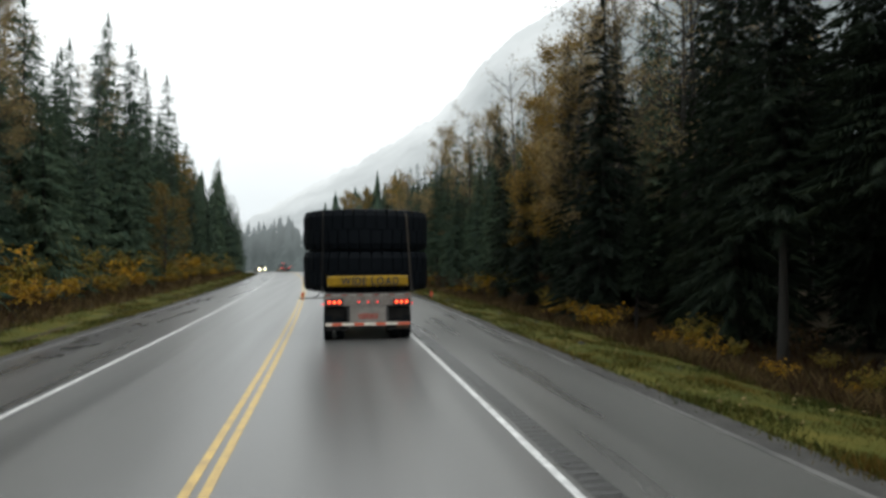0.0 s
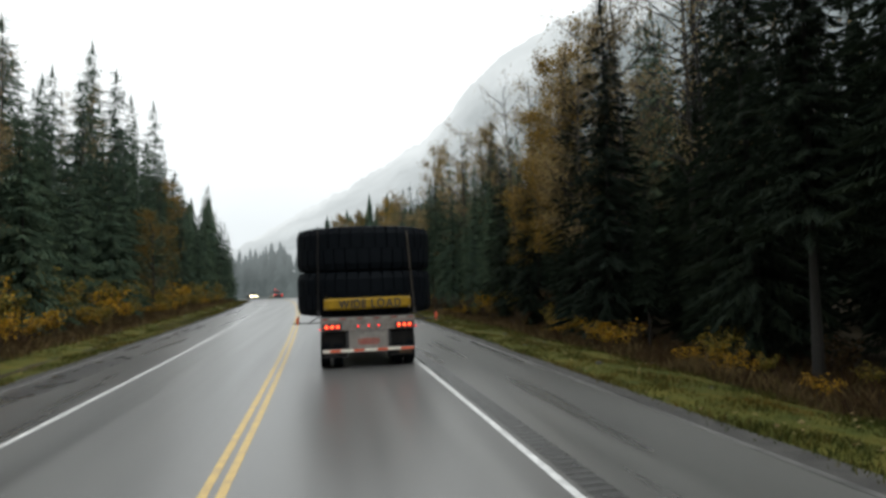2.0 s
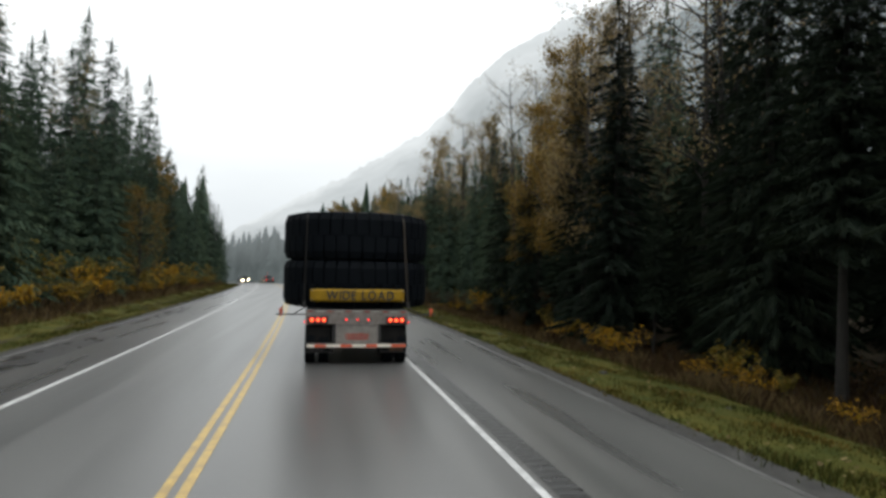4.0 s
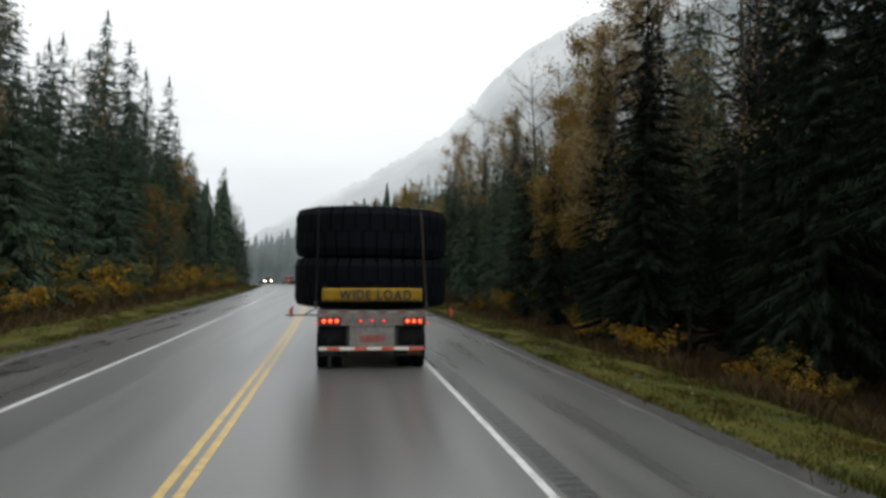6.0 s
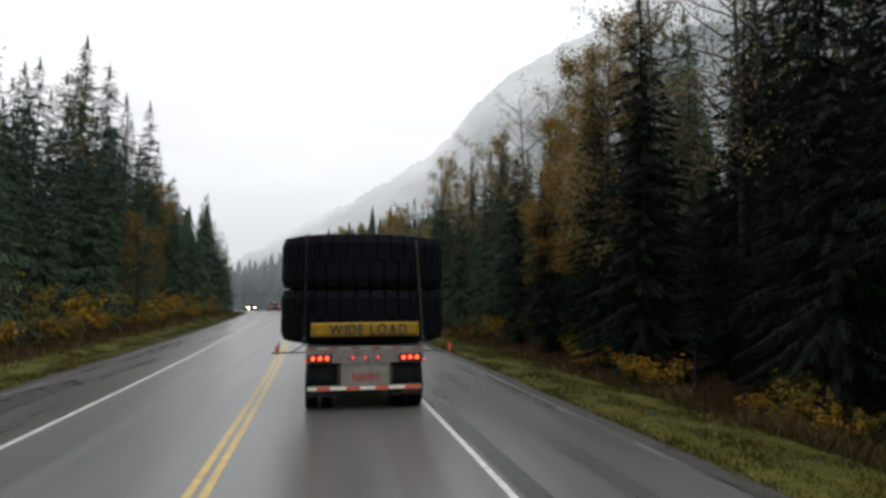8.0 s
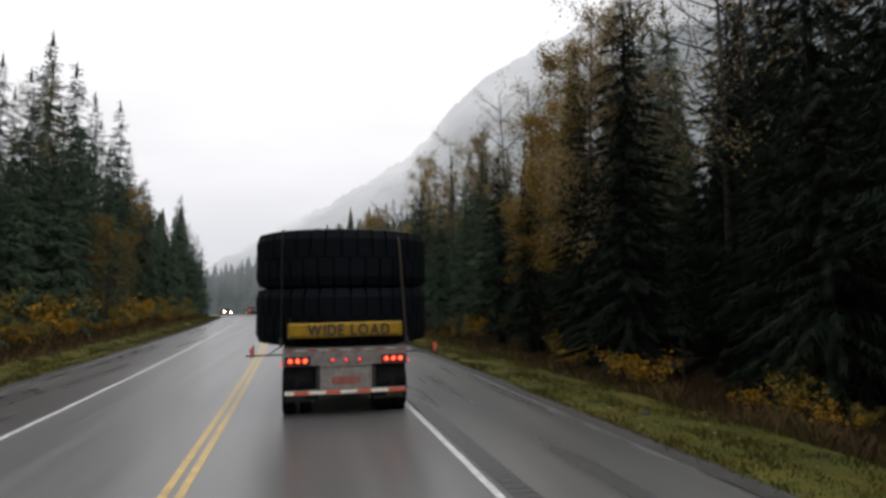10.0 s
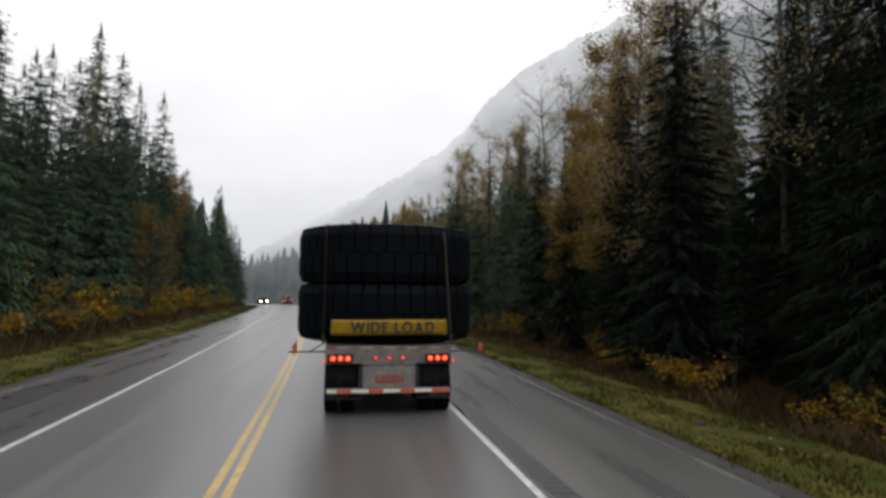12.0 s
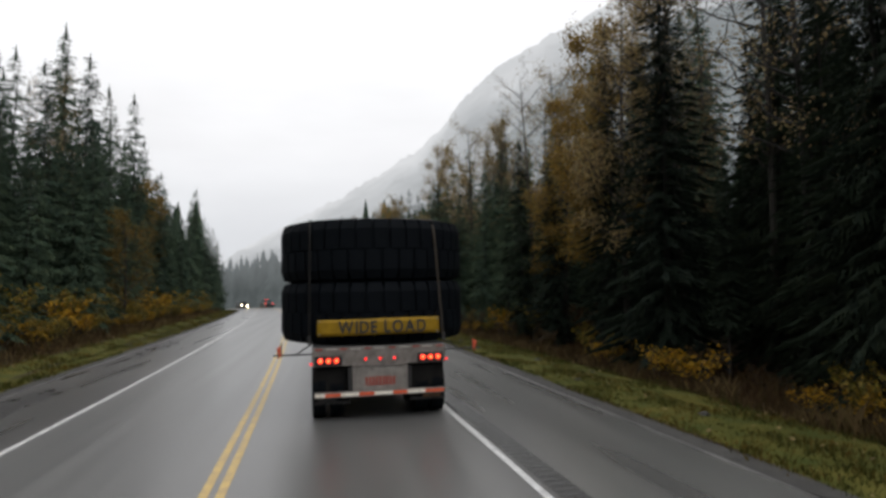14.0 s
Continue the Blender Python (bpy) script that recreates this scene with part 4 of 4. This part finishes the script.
# centre panel with faded lettering that cannot be read
panel = part("centre_panel", box((0.92, 0.03, 0.46), (0, 0.03, 0.765), 0.008), M_ALLOY, trailer, "light grey metal panel with faded red print")
part("panel_lip", box((1.02, 0.05, 0.03), (0, 0.02, 0.995), 0.006), M_STEEL, trailer)
for sx in (-1, 1):
    part("panel_post", box((0.05, 0.06, 0.50), (sx * 0.49, 0.03, 0.75), 0.008), M_ALLOY, trailer)
for i in range(9):
    part("print_bar", box((0.044, 0.006, 0.115 + 0.035 * math.sin(math.pi * (i + 0.5) / 9)), (-0.256 + 0.064 * i, 0.011, 0.715)), M_RED_INK, panel)
part("print_bar", box((0.54, 0.006, 0.02), (0, 0.011, 0.635)), M_RED_INK, panel)
# mud flaps
for sx in (-1, 1):
    verts, faces = [], []
    for i in range(7):
        for j in range(9):
            x, z = sx * (0.545 + 0.685 * i / 6), 1.0 - 0.72 * j / 8
            verts.append((x, 0.14 + 0.02 * math.sin(i * 1.3 + j * 0.5) + 0.01 * j / 8, z))
    for i in range(6):
        for j in range(8):
            a = i * 9 + j
            faces.append((a, a + 9, a + 10, a + 1))
    fl = part_mesh("mud_flap", mesh_from("mud_flap", verts, faces, M_FLAP, True), trailer)
    sol = fl.modifiers.new("thick", "SOLIDIFY")
    sol.thickness = 0.012
    part("flap_weight", box((0.66, 0.012, 0.05), (sx * 0.89, 0.125, 0.32), 0.004), M_FRAME, fl)
# rear bumper with red and white tape pieces
bumper = part("bumper", box((2.42, 0.10, 0.10), (0, 0.0, 0.48), 0.012), M_STEEL, trailer, "steel under-ride bumper with red and white tape")
x = -1.2
for wid, mat in ((0.18, M_WHITE_TAPE), (0.28, M_RED_TAPE), (0.34, M_WHITE_TAPE), (0.28, M_RED_TAPE), (0.34, M_WHITE_TAPE), (0.28, M_RED_TAPE), (0.34, M_WHITE_TAPE), (0.36, M_RED_TAPE)):
    part("bumper_tape", box((wid - 0.003, 0.006, 0.062), (x + wid / 2, -0.053, 0.485)), mat, bumper)
    x += wid
for sx in (-1, 1):
    part("bumper_post", box((0.09, 0.08, 0.52), (sx * 0.55, 0.05, 0.70), 0.01), M_FRAME, trailer)
    part("tool_box", box((0.34, 0.22, 0.10), (sx * 0.98, 0.18, 0.39), 0.012), M_FRAME if sx < 0 else M_BROWN_STEEL, trailer)
# axles and wheels
for y in (0.6, 1.85):
    part("axle", rod(0.065, 2.0, (0, y, 0.5), "X", 12), M_FRAME, trailer)
    for sx in (-1, 1):
        round_wheel(trailer, sx * 1.13, y, 0.5, 0.25)
        round_wheel(trailer, sx * 0.80, y, 0.5, 0.25)
    part("spring", box((0.08, 0.9, 0.06), (0.5, y, 0.62), 0.01), M_FRAME, trailer)
    part("spring", box((0.08, 0.9, 0.06), (-0.5, y, 0.62), 0.01), M_FRAME, trailer)
# guessed undergear, added so the shadowed gap between the wheels reads dark
part("air_tank", rod(0.17, 1.05, (0, 1.22, 0.50), "X", 20), M_FRAME, trailer, "guessed black air tank filling the gap between the axles")
for y in (0.36, 1.5, 2.3):
    part("cross_member", box((1.02, 0.10, 0.20), (0, y, 0.66), 0.012), M_FRAME, trailer)
for sx in (-1, 1):
    part("hanger_bracket", box((0.10, 0.16, 0.42), (sx * 0.5, 0.34, 0.72), 0.012), M_FRAME, trailer)
    part("brake_chamber", rod(0.085, 0.18, (sx * 0.32, 0.42, 0.46), "Y", 14), M_FRAME, trailer)
for sx in (-1, 1):
    leg = part("landing_leg", box((0.12, 0.12, 1.0), (sx * 0.75, 9.6, 0.56), 0.012), M_FRAME, trailer)
    part("foot_plate", box((0.3, 0.3, 0.03), (sx * 0.75, 9.6, 0.017), 0.006), M_FRAME, leg)
# outrigger rods that mark the load's width
for sx in (-1, 1):
    part("width_rod", rod(0.016, 0.85, (sx * 1.52, 0.05, 1.24), "X", 10), M_FRAME, trailer)
    bm = bmesh.new()
    rod(0.013, 0.42, (0, 0, 0), "Z", 8, bm)
    part("rod_brace", bm, M_FRAME, trailer, "", False, Matrix.Translation((sx * 1.40, 0.08, 1.33)) @ Matrix.Rotation(-sx * radians(58), 4, "Y"))

# flags on the rods
for sx in (-1, 1):
    verts, faces = [], []
    for i in range(7):
        for j in range(7):
            u, v = i / 6, j / 6
            verts.append((sx * (1.80 + 0.085 * u * (1 - 0.3 * v)), 0.05 + 0.03 * math.sin(5 * u + 3 * v), 1.41 - 0.19 * v - 0.03 * u + 0.015 * math.sin(6 * u)))
    for i in range(6):
        for j in range(6):
            a = i * 7 + j
            faces.append((a, a + 7, a + 8, a + 1))
    flag = new("warning_flag", mesh_from("warning_flag", verts, faces, M_FLAG, True))
    sol = flag.modifiers.new("thick", "SOLIDIFY")
    sol.thickness = 0.004
    tagged(flag, "small orange-red warning flag tied to the width rod", "flag", "width flags")
    st = part("flag_staff", rod(0.008, 0.26, (sx * 1.80, 0.05, 1.34), "Z", 8), M_FRAME, flag)

# ------------------------------------------------------------------ two giant tyres lying flat, one on the other
LUGS = 38
lug_v = [(-0.03, -0.138, 0.01), (0.048, -0.134, 0.01), (0.048, 0.134, 0.01), (-0.03, 0.138, 0.01),
         (-0.03, -0.146, 0.40), (0.054, -0.142, 0.40), (0.054, 0.142, 0.40), (-0.03, 0.146, 0.40),
         (-0.16, -0.140, 0.612), (-0.008, -0.122, 0.575), (-0.008, 0.122, 0.575), (-0.16, 0.140, 0.612)]
lug_f = [(0, 3, 2, 1), (0, 1, 5, 4), (1, 2, 6, 5), (2, 3, 7, 6), (4, 5, 9, 8), (5, 6, 10, 9), (6, 7, 11, 10), (8, 9, 10, 11), (3, 0, 4, 7), (7, 4, 8, 11)]
lug_mesh = mesh_from("tread_lug", [(T_R + x, y, z) for x, y, z in lug_v], lug_f, M_RUBBER)
half = T_H / 2
carcass_profile = [(0.80, -half * 0.62), (0.84, -half * 0.74), (0.98, -half * 0.86), (1.25, -half * 0.97), (1.5, -half), (1.68, -half * 0.98), (1.79, -half * 0.90), (T_R, -half * 0.72), (T_R + 0.012, -half * 0.4), (T_R + 0.018, 0.0)]
carcass_profile += [(r, -z) for r, z in reversed(carcass_profile[:-1])]
carcass_profile += [(0.70, half * 0.5), (0.70, -half * 0.5), carcass_profile[0]]
cv, cf = lathe(carcass_profile, 96)
carcass_mesh = mesh_from("carcass", cv, cf, M_RUBBER, True)
for k in range(2):
    tyre = empty("mining_tyre", pose(TX, TY, DECK + half + k * (T_H + 0.004), 0, 0, k * 4.1 + 1.5),
                 "giant black mining tyre lying flat on the trailer deck" if k == 0 else "giant black mining tyre stacked on another one", "tyre", "stacked giant tyres")
    part_mesh("carcass", carcass_mesh, tyre)
    for i in range(LUGS):
        a = 2 * math.pi * i / LUGS
        part_mesh("tread_lug", lug_mesh, tyre, "", Matrix.Rotation(a, 4, "Z"))
        part_mesh("tread_lug", lug_mesh, tyre, "", Matrix.Rotation(a + math.pi / LUGS, 4, "Z") @ Matrix.Rotation(math.pi, 4, "X"))

# ------------------------------------------------------------------ straps over the load
top = DECK + 2 * T_H + 0.03
for sx in (-1, 1):
    x = TX + (1.26 if sx > 0 else -1.36)
    mat_strap = M_STRAP if sx > 0 else M_FLAP
    yf = TY - math.sqrt((T_R + 0.095) ** 2 - (1.12 if sx > 0 else 1.31) ** 2)
    rise = [(yf, DECK - 0.02), (yf - 0.012, DECK + 0.6), (yf - 0.012, DECK + T_H), (yf, DECK + T_H * 1.72), (yf + 0.05, top - 0.20), (yf + 0.17, top - 0.05), (yf + 0.40, top)]
    line = rise + [(TY, top + 0.006)] + [(2 * TY - y, z) for y, z in reversed(rise)]
    verts, faces = [], []
    for i, (y, z) in enumerate(line):
        lean = (-0.17 if sx > 0 else 0.03) * (z - DECK) / 2.5
        for dx, dy in ((-0.022, 0), (0.022, 0), (0.022, -0.005), (-0.022, -0.005)):
            verts.append((x + dx + lean, y + (dy if y < TY else -dy), z + (0.005 if dy and 5 < i < 9 else 0)))
    for i in range(len(line) - 1):
        for k in range(4):
            a, b = i * 4 + k, i * 4 + (k + 1) % 4
            faces.append((a, b, b + 4, a + 4))
    st = tagged(new("tie_down_strap", mesh_from("tie_down_strap", verts, faces, mat_strap)), "brown webbing strap pulled over the stacked tyres" if sx > 0 else "black webbing strap pulled over the stacked tyres", "strap", "tie-down straps")
    part("ratchet", box((0.07, 0.05, 0.14), (x, yf - 0.02, DECK + 0.10), 0.01), M_FRAME, st)

# ------------------------------------------------------------------ the banner
banner = empty("wide_load_sign", pose(0.0, 0.06, 1.71), "long yellow banner with black WIDE LOAD lettering hung on the tyres", "sign")
verts, faces = [], []
for i in range(25):
    for j in range(5):
        x = -1.155 + 2.31 * i / 24
        verts.append((x, 0.006 * math.sin(x * 7) + 0.004 * math.sin(j * 2 + x * 3), -0.15 + 0.30 * j / 4 + 0.005 * math.sin(x * 2.2)))
for i in range(24):
    for j in range(4):
        a = i * 5 + j
        faces.append((a, a + 5, a + 6, a + 1))
cloth = part_mesh("banner_cloth", mesh_from("banner_cloth", verts, faces, M_SIGN, True), banner)
sol = cloth.modifiers.new("thick", "SOLIDIFY")
sol.thickness = 0.008


def letter_mesh(char, size):
    """One capital letter as a thin solid, standing on its base line from x = 0; and its width."""
    words = bpy.data.curves.new("letter", "FONT")
    words.body, words.size, words.extrude, words.offset = char, size, 0.003, 0.009
    holder = bpy.data.objects.new("letter_source", words)
    scene.collection.objects.link(holder)
    bpy.context.view_layer.update()
    me = bpy.data.meshes.new_from_object(holder.evaluated_get(bpy.context.evaluated_depsgraph_get()))
    bpy.data.objects.remove(holder)
    me.materials.clear()
    me.materials.append(M_INK)
    x0 = min(v.co.x for v in me.vertices)
    for v in me.vertices:
        v.co.x -= x0
    return me, max(v.co.x for v in me.vertices)


cut = [(c, *letter_mesh(c, 0.32)) if c != " " else (c, None, 0.085) for c in "WIDE LOAD"]
total = sum(w for _, _, w in cut) + 0.045 * (len(cut) - 1)
grow, x = 1.66 / total, 0.06 - 0.83
for c, me, w in cut:
    if me:
        part_mesh("letter", me, banner, "", Matrix.Translation((x, -0.016, -0.112)) @ Matrix.Rotation(math.pi / 2, 4, "X") @ Matrix.Diagonal((grow, 1.0, 1.0, 1)))
    x += (w + 0.045) * grow
for sx in (-1, 1):
    for z in (-0.12, 0.12):
        part("eyelet", rod(0.018, 0.012, (sx * 1.12, -0.012, z), "Y", 10), M_ALLOY, banner)
    part("tie_cord", rod(0.006, 0.12, (sx * 1.10, 0.01, 0.19), "Z", 6), M_STRAP, banner)

# ------------------------------------------------------------------ vehicles far along the road


def car_shell(length, width, height, cab0, cab1, belt):
    """Side outline of a car swept across its width, narrowing towards the roof."""
    bm = bmesh.new()
    side = [(-length / 2, 0.3), (-length / 2, belt * 0.9), (cab0 - 0.35, belt), (cab0, height), (cab1, height), (cab1 + 0.7, belt), (length / 2 - 0.1, belt * 0.88), (length / 2, 0.45), (length / 2 - 0.1, 0.28)]
    rings = []
    for sx in (-1, 1):
        rings.append([bm.verts.new((sx * width / 2 * (0.84 if z > belt + 0.05 else 1.0), y, z)) for y, z in side])
    k = len(side)
    for i in range(k):
        j = (i + 1) % k
        bm.faces.new((rings[0][i], rings[0][j], rings[1][j], rings[1][i]))
    bm.faces.new(rings[0])
    bm.faces.new(list(reversed(rings[1])))
    bmesh.ops.recalc_face_normals(bm, faces=bm.faces)
    bmesh.ops.bevel(bm, geom=list(bm.edges), offset=0.05, segments=2, affect="EDGES")
    return bm


def vehicle(name, q, y, heading, label, pickup, lamps):
    slope = math.atan((road_z(y + 1) - road_z(y - 1)) / 2)
    turn = -math.atan((shift(y + 1) - shift(y - 1)) / 2)
    ob = empty(name, Matrix.Translation((q + shift(y), y, road_z(y))) @ Matrix.Rotation(turn, 4, "Z") @ Matrix.Rotation(slope, 4, "X") @ Matrix.Rotation(heading, 4, "Z"), label, "car")
    l, w, h = (5.4, 1.95, 1.85) if pickup else (4.6, 1.8, 1.5)
    part("body", car_shell(l, w, h, -0.6 if pickup else -1.5, 0.9, 1.0), M_CAR, ob)
    part("windscreen", box((w * 0.74, 0.02, 0.48), (0, 1.27, (1.0 + h) / 2 - 0.02), 0.01, None, Matrix.Rotation(radians(-38), 4, "X")), M_GLASS_DARK, ob)
    part("rear_window", box((w * 0.70, 0.02, 0.42), (0, (-0.86 if pickup else -1.76), (1.0 + h) / 2), 0.01, None, Matrix.Rotation(radians(22), 4, "X")), M_GLASS_DARK, ob)
    for sx in (-1, 1):
        for yy in (-l * 0.31, l * 0.31):
            round_wheel(ob, sx * (w / 2 - 0.10), yy, 0.34, 0.21)
        part("headlamp", rod(0.12, 0.05, (sx * w * 0.36, l / 2 - 0.02, 0.72), "Y", 14), M_HEAD if lamps == "head" else M_POST, ob)
        part("tail_lamp", box((0.2, 0.06, 0.22), (sx * w * 0.40, -l / 2 + 0.01, 0.88), 0.01), M_TAIL, ob)
    return ob


vehicle("oncoming_car", -4.1, 134, math.pi, "dark car with lit headlamps on the wet highway", False, "head")
pilot = vehicle("pickup_truck", -0.4, 127, 0.0, "dark pickup with red lamps and a roof beacon bar", True, "tail")
part("beacon_bar", box((0.5, 0.16, 0.07), (0, 0.15, 1.895), 0.02), M_MARKER, pilot, "lit red beacon bar")

# ------------------------------------------------------------------ small things on the verge
for q, y, s in ((6.1, -1.0, 0.13), (5.6, 3.5, 0.10), (7.3, 6.2, 0.09), (6.6, 9.0, 0.12), (5.2, 12.5, 0.08), (5.9, 17.0, 0.11), (7.0, -4.5, 0.08), (-9.3, 9.0, 0.10), (-9.6, 21.0, 0.12), (-9.2, 34.0, 0.13), (-9.5, 52.0, 0.14), (-9.4, 70.0, 0.16)):
    bm = bmesh.new()
    bmesh.ops.create_icosphere(bm, subdivisions=2, radius=s)
    for v in bm.verts:
        v.co *= 1 + 0.35 * noise.noise(v.co * 9 + Vector((q, y, 0)))
        v.co.z *= 0.5
    x = q + shift(y)
    stone = part("stone", bm, M_GRAVEL, None, "", False, pose(x, y, land(x, y) + s * 0.25, 0, 0, q * 50))
    tagged(stone, "pale grey stone lying in the verge grass", "stone", "verge stones")

# ------------------------------------------------------------------ unseen forest behind, added to shade road and verge
spots = []
for q, gap, tall in ((11.8, 2.4, 14.0), (15.0, 2.6, 17.0), (-14.5, 2.6, 13.5), (-18.0, 2.8, 16.0)):
    y = -19.0
    while y > -58:
        spots.append((q + rnd.uniform(-1.2, 1.2), y, tall * rnd.uniform(0.8, 1.2)))
        y -= gap * rnd.uniform(0.7, 1.35)
far_woods("rear_woods", spots, M_NEEDLE, "unseen dark spruce forest behind, added to shade the verge", 8)
